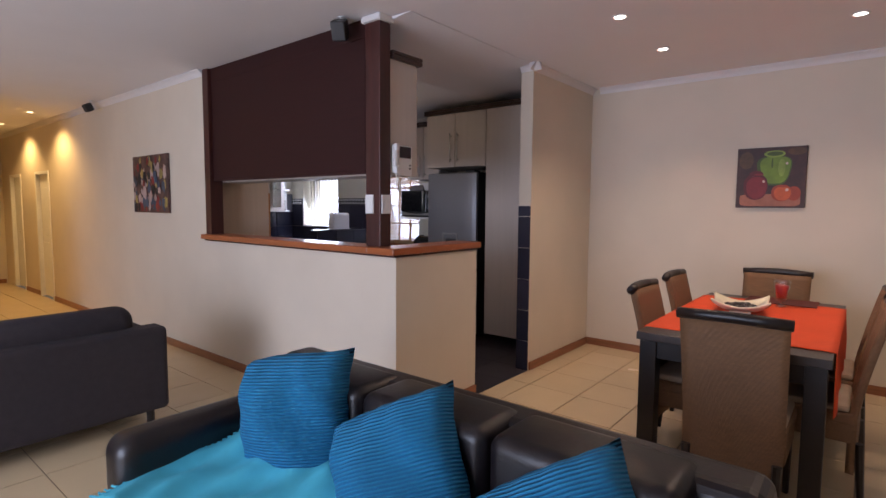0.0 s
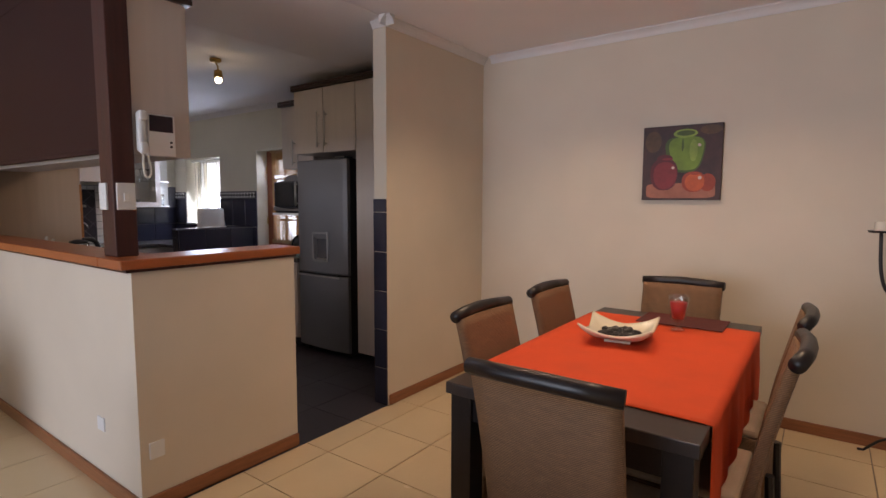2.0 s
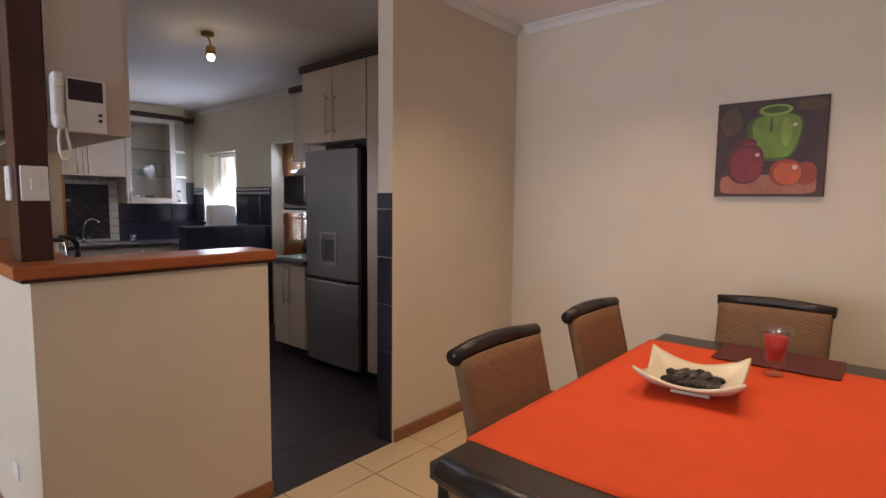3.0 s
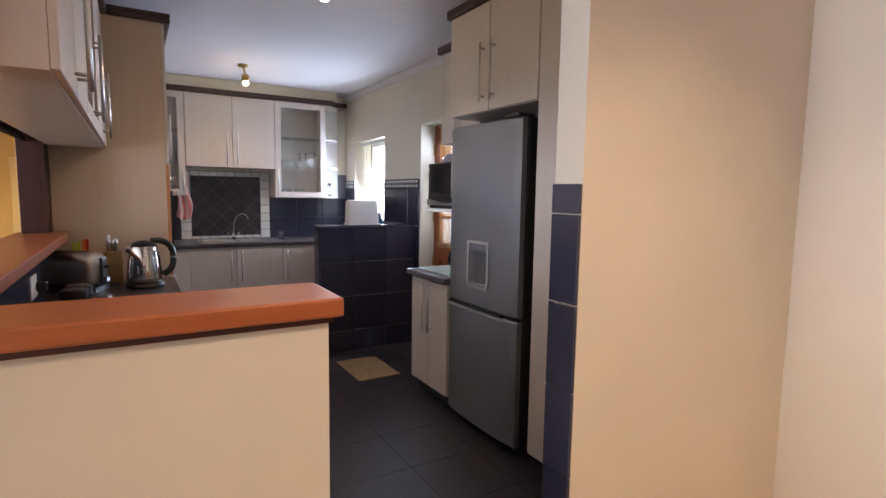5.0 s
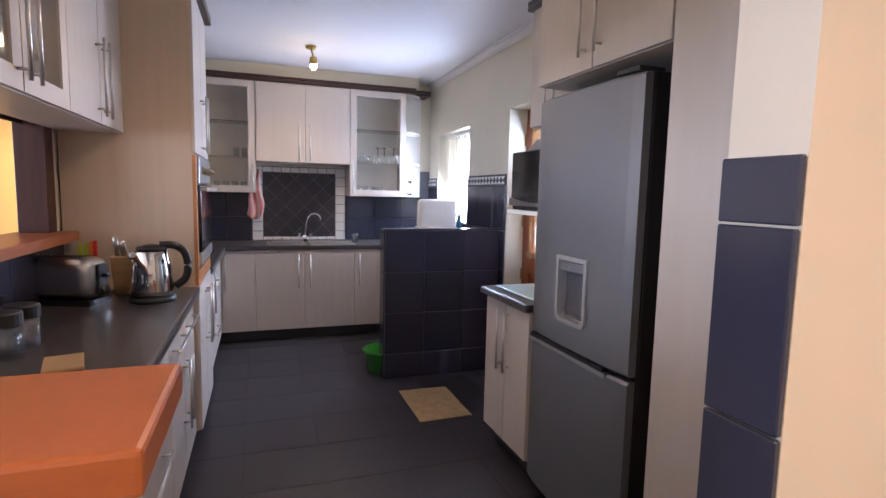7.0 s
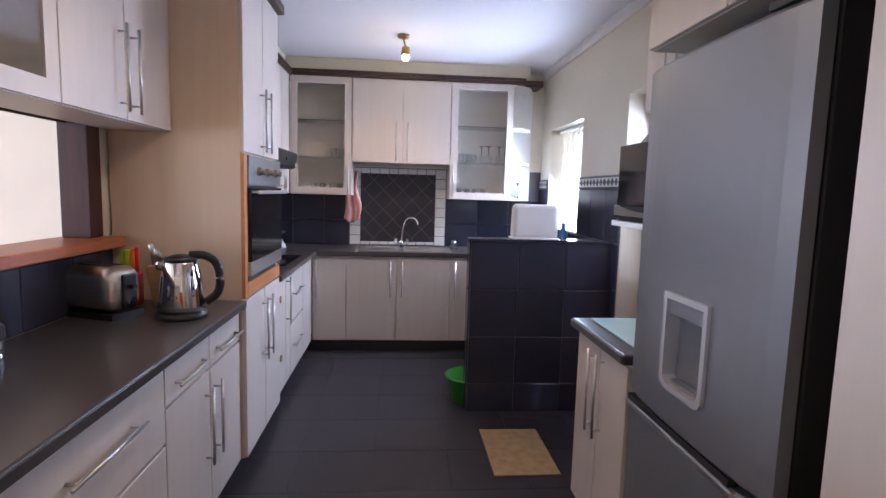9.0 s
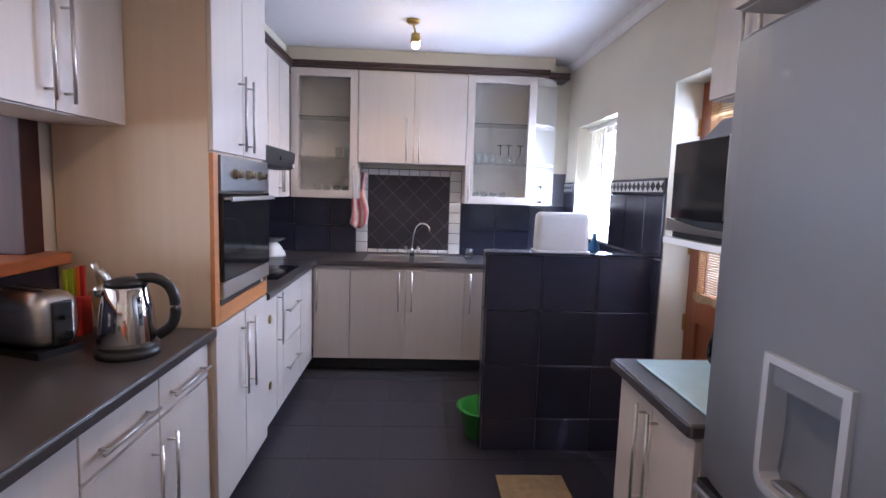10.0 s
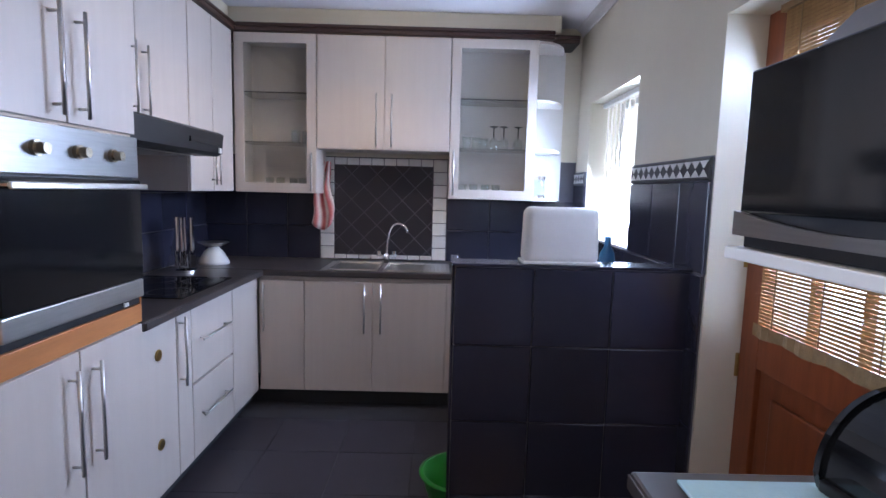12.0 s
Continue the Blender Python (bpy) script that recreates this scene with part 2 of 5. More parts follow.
THIN = thin_glass("thin_drinking_glass")
BULB = glow("warm_bulb", (1.0, 0.80, 0.45), 22)
DISC = glow("downlight_lens", (1.0, 0.90, 0.75), 9)
AMBERDISC = glow("amber_downlight_lens", (1.0, 0.78, 0.40), 9)
DAYGLOW = glow("daylight_backdrop", (0.86, 0.93, 1.0), 2.2)
GARDEN = mat("outdoor_ground", (0.20, 0.20, 0.16), 0.9, var=0.3, scale=3)


# ---- mesh helpers ----
def box(bm, x0, x1, y0, y1, z0, z1, bevel=0.0, seg=2):
    r = bmesh.ops.create_cube(bm, size=1.0)
    vs = r["verts"]
    bmesh.ops.scale(bm, vec=(abs(x1 - x0), abs(y1 - y0), abs(z1 - z0)), verts=vs)
    bmesh.ops.translate(bm, vec=((x0 + x1) / 2, (y0 + y1) / 2, (z0 + z1) / 2), verts=vs)
    if bevel:
        es = list({e for v in vs for e in v.link_edges})
        bmesh.ops.bevel(bm, geom=es, offset=bevel, segments=seg, affect="EDGES", profile=0.5)
    return bm


def bx(*a, **k):
    return box(bmesh.new(), *a, **k)


def rod(bm, p, q, r, seg=10, r2=None):
    p, q = Vector(p), Vector(q)
    d = q - p
    m = Matrix.Translation((p + q) / 2) @ d.to_track_quat("Z", "Y").to_matrix().to_4x4()
    bmesh.ops.create_cone(bm, cap_ends=True, segments=seg, radius1=r, radius2=r if r2 is None else r2, depth=d.length, matrix=m)
    return bm


def tube(bm, pts, r, seg=8):
    """A bent round bar through a few points."""
    pts = [Vector(p) for p in pts]
    rings = []
    for i, p in enumerate(pts):
        d = (pts[min(i + 1, len(pts) - 1)] - pts[max(i - 1, 0)]).normalized()
        q = d.to_track_quat("Z", "Y")
        rings.append([bm.verts.new(p + q @ Vector((r * math.cos(a), r * math.sin(a), 0))) for a in (2 * math.pi * k / seg for k in range(seg))])
    for a, b in zip(rings, rings[1:]):
        for k in range(seg):
            bm.faces.new((a[k], a[(k + 1) % seg], b[(k + 1) % seg], b[k]))
    bm.faces.new(rings[0][::-1])
    bm.faces.new(rings[-1])
    return bm


def bent(pts, n=6):
    """Catmull-Rom points through a few given ones."""
    p = [Vector(q) for q in pts]
    p = [2 * p[0] - p[1]] + p + [2 * p[-1] - p[-2]]
    out = []
    for a, b, c, d in zip(p, p[1:], p[2:], p[3:]):
        for k in range(n):
            t = k / n
            out.append(0.5 * (2 * b + (c - a) * t + (2 * a - 5 * b + 4 * c - d) * t * t + (3 * b - a - 3 * c + d) * t ** 3))
    return out + [p[-2]]


def lathe(bm, profile, seg=20, c=(0, 0, 0), sx=1.0, sy=1.0, caps=True):
    rings = []
    for r, z in profile:
        rings.append([bm.verts.new((c[0] + sx * r * math.cos(2 * math.pi * k / seg), c[1] + sy * r * math.sin(2 * math.pi * k / seg), c[2] + z)) for k in range(seg)])
    for a, b in zip(rings, rings[1:]):
        for k in range(seg):
            bm.faces.new((a[k], a[(k + 1) % seg], b[(k + 1) % seg], b[k]))
    if caps and profile[0][0] > 1e-4:
        bm.faces.new(rings[0][::-1])
    if caps and profile[-1][0] > 1e-4:
        bm.faces.new(rings[-1])
    bmesh.ops.remove_doubles(bm, verts=bm.verts[:], dist=1e-5)
    return bm


def sheet(bm, nu, nv, f, thick=0.0):
    g = [[bm.verts.new(f(i / nu, j / nv)) for j in range(nv + 1)] for i in range(nu + 1)]
    for i in range(nu):
        for j in range(nv):
            bm.faces.new((g[i][j], g[i + 1][j], g[i + 1][j + 1], g[i][j + 1]))
    if thick:
        bmesh.ops.recalc_face_normals(bm, faces=bm.faces[:])
        bmesh.ops.solidify(bm, geom=bm.faces[:], thickness=thick)
    return bm


def part(name, bm, material, parent=None, label="", smooth=False):
    me = bpy.data.meshes.new(name)
    bmesh.ops.recalc_face_normals(bm, faces=bm.faces[:])
    if smooth:
        for f in bm.faces:
            f.smooth = True
    bm.to_mesh(me)
    bm.free()
    me.materials.append(material)
    ob = new(name, me)
    ob.parent = parent
    if label:
        ob["label"] = label
    return ob


def thing(name, label, category, at=(0, 0, 0), rz=0.0, group="", kind=""):
    ob = new(name)
    ob.empty_display_size = 0.1
    ob.matrix_world = pose(*at, 0, 0, rz)
    return tagged(ob, label, category, group, kind)


def struct(name, bm, material, label="", smooth=False):
    return tagged(part(name, bm, material, None, label, smooth), kind="structure")


def piece(name, mesh, parent, at, rz=0.0):
    ob = new(name, mesh)
    ob.parent = parent
    ob.matrix_basis = pose(*at, 0, 0, rz)
    return ob


def slab_mesh(name, sx, sy, sz, material, bevel=0.004):
    bm = bx(-sx / 2, sx / 2, -sy / 2, sy / 2, -sz / 2, sz / 2, bevel=bevel, seg=1)
    me = bpy.data.meshes.new(name)
    bm.to_mesh(me)
    bm.free()
    me.materials.append(material)
    return me


def wall_with_holes(name, axis, c0, c1, a0, a1, z0, z1, holes, material, label):
    """A wall along x or y between c0 and c1 across, with openings (a, b, low, high) cut through it."""
    bm = bmesh.new()
    cuts = sorted({a0, a1, *[h[0] for h in holes], *[h[1] for h in holes]})
    for a, b in zip(cuts, cuts[1:]):
        inside = [h for h in holes if h[0] <= a and b <= h[1]]
        spans = [(z0, z1)]
        for h in inside:
            spans = [(z0, h[2]), (h[3], z1)]
        for lo, hi in spans:
            if hi - lo > 1e-4:
                if axis == "x":
                    box(bm, a, b, c0, c1, lo, hi)
                else:
                    box(bm, c0, c1, a, b, lo, hi)
    bmesh.ops.remove_doubles(bm, verts=bm.verts[:], dist=1e-5)
    return struct(name, bm, material, label)


# ---- large structure ----
CZ, KZ = 2.70, 2.61
struct("ground", bx(-40, 40, -40, 40, -0.30, -0.13), GARDEN, "dry outdoor ground beyond the house")
floor = struct("floor", bx(-1.5, 3.6, -1.5, 8.15, -0.12, -0.006), GROUT, "cream ceramic tiled floor with thin dark joints")
floor_w = struct("floor_living", bx(-11.8, -1.5, -1.5, 4.98, -0.12, -0.006), GROUT, "cream ceramic tiled floor of living room and corridor")
floor_k = struct("floor_kitchen", bx(-6.7, -1.5, 4.98, 8.15, -0.12, -0.006), KGROUT, "dark slate tiled kitchen floor")
struct("ceiling", bx(-11.8, 3.6, -1.5, 8.15, CZ, CZ + 0.12), CEIL, "plain white painted ceiling")
bm = bx(-6.70, -1.50, 5.08, 7.82, KZ, CZ - 0.004)
bmesh.ops.bisect_plane(bm, geom=bm.verts[:] + bm.edges[:] + bm.faces[:], plane_co=(-2.45, 0, 0), plane_no=(1, 0, 0))
for v in bm.verts:
    if v.co.x > -1.6 and v.co.z < KZ + 0.01:
        v.co.z = CZ - 0.006
struct("ceiling_kitchen", bm, CEIL, "plain white painted kitchen ceiling")
struct("wall_hatch_header", bx(-3.87, -1.86, 5.092, 5.12, KZ - 0.01, CZ - 0.002), PAINT, "cream painted strip above the serving hatch")
NW = 7.90
struct("wall_north_dining", bx(-1.62, 3.6, NW, 8.15, 0, CZ), PAINT, "cream painted dining room wall")
wall_n = wall_with_holes("wall_north_kitchen", "x", 7.82, 8.15, -6.9, -1.62, 0, CZ, [(-6.40, -5.53, 1.155, 2.04), (-4.72, -3.86, 0.0, 2.08)], KPAINT, "pale painted kitchen wall with window and back door")
struct("wall_west_kitchen", bx(-6.9, -6.70, 5.082, 7.82, 0, CZ), KPAINT, "pale painted kitchen end wall")
struct("wall_stub", bx(-1.62, -1.50, 6.645, NW, 0, CZ), PAINT, "cream painted wall end between kitchen and dining room")
struct("wall_bar_east", bx(-1.66, -1.53, 4.98, 5.87, 0, 1.14), PAINT, "cream painted half wall under the breakfast bar")
struct("wall_bar_south", bx(-3.98, -1.66, 4.98, 5.08, 0, 1.14), PAINT, "cream painted half wall below the serving hatch")
wall_with_holes("wall_south_kitchen", "x", 4.98, 5.08, -11.6, -3.98, 0, CZ, [(-9.45, -8.75, 0, 1.97), (-11.0, -10.3, 0, 1.97)], PAINT, "cream painted wall running into the corridor")
struct("wall_corridor_end", bx(-11.8, -11.6, 3.5, 5.08, 0, CZ), PAINT, "cream painted corridor end wall")
struct("wall_corridor_south", bx(-11.6, -6.4, 3.4, 3.5, 0, CZ), PAINT, "cream painted corridor side wall")
struct("wall_west_living", bx(-6.5, -6.4, -1.5, 3.4, 0, CZ), PAINT, "cream painted living room wall")
struct("wall_east", bx(3.6, 3.75, -1.5, 8.15, 0, CZ), PAINT, "cream painted outer wall")
wall_with_holes("wall_south_living", "x", -1.7, -1.5, -6.5, 3.75, 0, CZ, [(-3.2, 0.4, 0.1, 2.3)], PAINT, "cream painted living room wall with wide glazed opening")
win0 = struct("window_2", bx(-3.2, 0.4, -1.64, -1.61, 0.1, 0.16), WHITE, "wide white framed glazed opening")
part("window_frame", bx(-3.2, 0.4, -1.64, -1.61, 2.24, 2.3), WHITE, win0)
for k, x in enumerate((-3.2, -2.02, -0.83, 0.35)):
    part("mullion", bx(x, x + 0.05, -1.64, -1.61, 0.16, 2.24), WHITE, win0)
for x in (-3.15, -1.97, -0.78):
    p = part("pane", bx(x, x + 1.13, -1.63, -1.624, 0.16, 2.24), PANE, win0)
    p.visible_shadow = False


def cornice(name, a, b, side, top=CZ):
    """Coved plaster strip from a to b; side: unit vector out of the wall."""
    a, b, s = Vector((*a, 0)), Vector((*b, 0)), Vector((*side, 0))
    prof = [(0.0, -0.085), (0.012, -0.085), (0.016, -0.07), (0.03, -0.045), (0.055, -0.022), (0.075, -0.014), (0.08, 0.0), (0, 0)]
    prof = [(0.62 * u, 0.68 * w) for u, w in prof]
    bm = bmesh.new()
    ends = []
    for p in (a, b):
        ends.append([bm.verts.new(p + s * u + Vector((0, 0, top + w - 0.001))) for u, w in prof])
    n = len(prof)
    for k in range(n):
        bm.faces.new((ends[0][k], ends[0][(k + 1) % n], ends[1][(k + 1) % n], ends[1][k]))
    bm.faces.new(ends[0])
    bm.faces.new(ends[1][::-1])
    struct(name, bm, CORNICE, "white coved plaster cornice")


cornice("cornice_north", (-1.42, NW), (3.6, NW), (0, -1))
cornice("cornice_stub", (-1.5, 6.58), (-1.5, NW), (1, 0))
cornice("cornice_stub_end", (-1.62, 6.645), (-1.42, 6.645), (0, -1))
cornice("cornice_south", (-11.6, 4.98), (-3.98, 4.98), (0, -1))
cornice("cornice_kitchen", (-6.70, 7.82), (-1.62, 7.82), (0, -1), KZ)


def skirting(name, x0, x1, y0, y1):
    struct(name, bx(x0, x1, y0, y1, 0, 0.075, bevel=0.005), SKIRT, "brown stained wooden skirting board")


skirting("baseboard_north", -1.5, 3.6, NW - 0.016, NW - 0.0)
skirting("baseboard_stub", -1.5, -1.484, 6.655, NW - 0.017)
skirting("baseboard_bar_east", -1.53, -1.514, 4.964, 5.87)
skirting("baseboard_bar_south", -8.72, -1.531, 4.964, 4.98)
skirting("baseboard_corridor", -10.27, -9.48, 4.964, 4.98)
skirting("baseboard_corridor_end", -11.6, -11.584, 4.5, 4.96)


def inner_door(name, x0, x1):
    d = struct(name, bx(x0 + 0.05, x1 - 0.05, 5.02, 5.055, 0.01, 1.93, bevel=0.003), WHITE, "closed white painted interior door")
    part("door_frame", box(box(bx(x0, x0 + 0.05, 4.965, 5.08, 0, 1.97), x1 - 0.05, x1, 4.965, 5.08, 0, 1.97), x0 + 0.05, x1 - 0.05, 4.965, 5.08, 1.93, 1.97), WHITE, d)
    for z in (0.25, 1.1):
        part("door_panel", bx(x0 + 0.16, x1 - 0.16, 5.012, 5.02, z, z + 0.62, bevel=0.004), WHITE, d)
    part("door_handle", rod(rod(bmesh.new(), (x1 - 0.11, 5.02, 1.0), (x1 - 0.11, 4.97, 1.0), 0.01), (x1 - 0.11, 4.97, 1.0), (x1 - 0.21, 4.97, 1.0), 0.009), STEEL, d, "steel lever handle")


inner_door("door_1", -9.45, -8.75)
inner_door("door_2", -11.0, -10.3)
d3 = struct("door_3", bx(-11.63, -11.59, 3.75, 4.45, 0.01, 1.95, bevel=0.003), WHITE, "white painted door at the corridor end")
part("door_handle", rod(bmesh.new(), (-11.59, 4.36, 1.0), (-11.53, 4.36, 1.0), 0.012), STEEL, d3)

# kitchen window with its blind
win = struct("window_1", bx(-6.40, -5.53, 7.80, 7.95, 1.14, 1.156, bevel=0.003), WHITE, "kitchen window with a drawn pale vertical blind")
fr = bmesh.new()
for a in ((-6.40, -6.36, 1.156, 2.04), (-5.57, -5.53, 1.156, 2.04), (-6.36, -5.57, 1.156, 1.20), (-6.36, -5.57, 2.0, 2.04), (-5.98, -5.95, 1.2, 2.0)):
    box(fr, a[0], a[1], 8.03, 8.07, a[2], a[3])
part("window_frame", fr, WHITE, win)
for x in (-6.36, -5.95):
    p = part("pane", bx(x, x + 0.38, 8.045, 8.05, 1.2, 2.0), PANE, win)
    p.visible_shadow = False
blind = thing("vertical_blind", "pale woven vertical blind drawn across the kitchen window", "blind")
part("head_rail", bx(-6.39, -5.54, 7.90, 7.935, 2.005, 2.035, bevel=0.003), WHITE, blind)
for k in range(11):
    x = -6.36 + k * 0.077
    slat = part("slat", sheet(bmesh.new(), 4, 6, lambda u, v, x=x, k=k: (x + 0.066 * u, 7.935 - 0.030 * u + 0.006 * math.sin(u * 3.1), 1.19 + 0.81 * v)), BLINDW, blind)
    part("chain_link", tube(bmesh.new(), [(x + 0.04 + 0.036 * math.sin(a), 7.912, 1.192 - 0.028 * math.cos(a) * (1 if abs(a) < 1.6 else 1)) for a in (-1.5, -0.8, 0, 0.8, 1.5)], 0.0022, 5), PLASTIC, blind)
struct("backdrop", bx(-9.5, -1.0, 9.4, 9.45, -0.12, 3.4), DAYGLOW, "bright overexposed daylight outside")

# back door with bamboo blind
bd = struct("door_4", bx(-4.72, -3.86, 7.98, 8.02, 0.0, 0.10), DOORWOOD, "reddish wooden back door with small panes and bamboo blind")
for n_, a in (("stile", (-4.72, -4.61, 0.1, 2.08)), ("stile", (-3.97, -3.86, 0.1, 2.08)), ("rail", (-4.61, -3.97, 1.97, 2.08)), ("rail", (-4.61, -3.97, 0.82, 0.98)), ("rail", (-4.61, -3.97, 0.1, 0.26))):
    part(n_, bx(a[0], a[1], 7.97, 8.02, a[2], a[3], bevel=0.003), DOORWOOD, bd)
part("door_panel", bx(-4.61, -3.97, 7.99, 8.01, 0.26, 0.82), DOORWOOD, bd)
part("raised_panel", bx(-4.53, -4.05, 7.978, 7.99, 0.34, 0.74, bevel=0.008), DOORWOOD, bd)
for x in (-4.40, -4.19):
    part("glazing_bar", bx(x, x + 0.022, 7.985, 8.01, 0.98, 1.97), DOORWOOD, bd)
for z in (1.22, 1.47, 1.72):
    part("glazing_bar", bx(-4.61, -3.97, 7.986, 8.009, z, z + 0.022), DOORWOOD, bd)
p = part("pane", bx(-4.61, -3.97, 7.996, 8.0, 0.98, 1.97), PANE, bd)
p.visible_shadow = False
for z in (0.80, 1.22, 1.85):
    part("hinge", rod(bmesh.new(), (-4.722, 7.965, z - 0.045), (-4.722, 7.965, z + 0.045), 0.009), BRASS, bd)
bam = thing("bamboo_blind", "natural bamboo slat blind hanging on the back door", "blind")
for k in range(86):
    z = 0.99 + k * 0.0124
    part("slat", bx(-4.60, -3.98, 7.955, 7.958, z, z + 0.0102), BAMBOO, bam)
part("head_rail", bx(-4.62, -3.96, 7.945, 7.969, 2.055, 2.078), BLOCKWOOD, bam)
for x in (-4.52, -4.30, -4.08):
    part("cord", rod(bmesh.new(), (x, 7.952, 0.97), (x, 7.952, 2.06), 0.002, 5), MAT_TAN, bam)
part("valance", sheet(bmesh.new(), 24, 2, lambda u, v: (-4.62 + 0.66 * u, 7.95 + 0.003 * math.sin(60 * u), 0.99 - 0.05 * v * (0.9 + 0.1 * math.sin(u * 19)))), MAT_TAN, bam)

# ---- serving hatch: post, jamb, roller blind and bar top ----
post = thing("corner_post", "dark mahogany corner post standing on the bar", "post")
part("shaft", bx(-1.815, -1.68, 4.985, 5.084, 1.20, 2.655, bevel=0.004), MAHOG, post)
part("capital", bx(-1.84, -1.66, 4.965, 5.105, 2.655, CZ - 0.002, bevel=0.012), CORNICE, post, "white plaster head of the post")
jamb = thing("hatch_jamb", "dark mahogany jamb of the serving hatch", "frame")
part("jamb_board", bx(-3.978, -3.88, 4.97, 5.09, 1.20, 2.695, bevel=0.003), MAHOG, jamb)
part("head_board", bx(-3.878, -1.83, 4.999, 5.09, 2.575, 2.695, bevel=0.003), SHUTTER, jamb)
sh = thing("roller_shutter", "dark red-brown roller blind half lowered over the hatch", "blind")
part("cloth", sheet(bmesh.new(), 12, 14, lambda u, v: (-3.875 + 2.04 * u, 5.005 + 0.004 * math.sin(u * 7) * v, 1.71 + 0.865 * v), 0.004), SHUTTER, sh)
part("bottom_bar", bx(-3.875, -1.835, 4.997, 5.017, 1.685, 1.712, bevel=0.006), SHUTTER, sh)
top = thing("bar_top", "varnished orange-brown wooden bar top with rounded edge", "bar top")
part("top_board", box(bx(-4.01, -1.752, 4.93, 5.17, 1.155, 1.200, bevel=0.006), -1.750, -1.508, 4.93, 5.902, 1.155, 1.200, bevel=0.006), BAR, top)
part("under_trim", box(bx(-3.98, -1.69, 4.955, 5.10, 1.141, 1.156), -1.69, -1.52, 4.955, 5.88, 1.141, 1.156), MAHOG, top, "dark trim under the board")


# ---- kitchen units ----
def handle(parent, p, length, axis, out):
    """Steel bar handle centred at p; out: direction away from the door."""
    p, o = Vector(p), Vector(out)
    d = Vector((0, 0, 1)) if axis == "z" else (Vector((1, 0, 0)) if axis == "x" else Vector((0, 1, 0)))
    bm = bmesh.new()
    a, b = p - d * length / 2 + o * 0.032, p + d * length / 2 + o * 0.032
    rod(bm, a, b, 0.006, 8)
    for s in (-1, 1):
        q = p + d * s * (length / 2 - 0.03)
        rod(bm, q, q + o * 0.032, 0.005, 6)
    return part("handle", bm, STEEL, parent, "brushed steel bar handle", smooth=True)


def front(parent, face, u0, u1, z0, z1, plane, name="door", glassy=False):
    """A door or drawer front on a plane; face is the way it looks: 'N' (+y), 'S' (-y) or 'E' (+x)."""
    g, t = 0.0032, 0.018

    def put(bm, a, b, lo, hi, d0, d1, bev=0.0):
        if face == "N":
            return box(bm, a, b, plane + d0, plane + d1, lo, hi, bevel=bev, seg=1)
        if face == "S":
            return box(bm, a, b, plane - d1, plane - d0, lo, hi, bevel=bev, seg=1)
        return box(bm, plane + d0, plane + d1, a, b, lo, hi, bevel=bev, seg=1)

    bm = bmesh.new()
    a, b, lo, hi = u0 + g, u1 - g, z0 + g, z1 - g
    if not glassy:
        return part(name, put(bm, a, b, lo, hi, 0, t, 0.002), MAPLE, parent)
    w = 0.062
    put(bm, a, a + w, lo, hi, 0, t)
    put(bm, b - w, b, lo, hi, 0, t)
    put(bm, a + w, b - w, lo, lo + w, 0, t)
    put(bm, a + w, b - w, hi - w, hi, 0, t)
    d = part(name, bm, MAPLE, parent, "glazed door with a pale wooden frame")
    p = part("glass_pane", put(bmesh.new(), a + w, b - w, lo + w, hi - w, 0.006, 0.010), CABGLASS, d)
    p.visible_shadow = False
    return d


def carcass(bm, x0, x1, y0, y1, z0, z1, t=0.018, open_side=None):
    """Hollow cabinet body; open_side: 'N' or 'E' leaves that face open."""
    box(bm, x0, x1, y0, y1, z0, z0 + t)
    box(bm, x0, x1, y0, y1, z1 - t, z1)
    a, b = z0 + t, z1 - t
    if open_side == "E":
        box(bm, x0, x1, y0, y0 + t, a, b)
        box(bm, x0, x1, y1 - t, y1, a, b)
        box(bm, x0, x0 + 0.008, y0 + t, y1 - t, a, b)
    else:
        box(bm, x0, x0 + t, y0, y1, a, b)
        box(bm, x1 - t, x1, y0, y1, a, b)
        box(bm, x0 + t, x1 - t, y0, y0 + 0.008, a, b)
    return bm


def unit(name, label, x0, x1, y0, y1, z0, z1, group, hollow=None, kick=0.0, body_mat=MAPLE):
    c = thing(name, label, "cabinet", (0, 0, 0), group=group)
    bm = carcass(bmesh.new(), x0, x1, y0, y1, z0 + kick, z1, open_side=hollow) if hollow else bx(x0, x1, y0, y1, z0 + kick, z1)
    part("body", bm, body_mat, c)
    return c


# south run of base units, fronts look north
SF = 5.642
BASE, WALLU = "kitchen base units", "kitchen wall units"
b = unit("base_cabinet", "pale maple base unit with drawer and doors beneath worktop", -4.04, -3.235, 5.09, SF, 0, 0.858, BASE, kick=0.1)
for u0, u1, hx in ((-4.04, -3.64, -3.69), (-3.64, -3.235, -3.585)):
    handle(front(b, "N", u0, u1, 0.705, 0.855, SF, "drawer_front"), ((u0 + u1) / 2, SF + 0.018, 0.765), 0.30, "x", (0, 1, 0))
    handle(front(b, "N", u0, u1, 0.1, 0.70, SF), (hx, SF + 0.018, 0.48), 0.32, "z", (0, 1, 0))
b = unit("base_cabinet", "pale maple unit of wide drawers beneath worktop", -3.235, -2.50, 5.09, SF, 0, 0.858, BASE, kick=0.1)
for z0, z1 in ((0.585, 0.855), (0.345, 0.58), (0.1, 0.34)):
    handle(front(b, "N", -3.235, -2.50, z0, z1, SF, "drawer_front"), (-2.87, SF + 0.018, z1 - 0.11), 0.36, "x", (0, 1, 0))
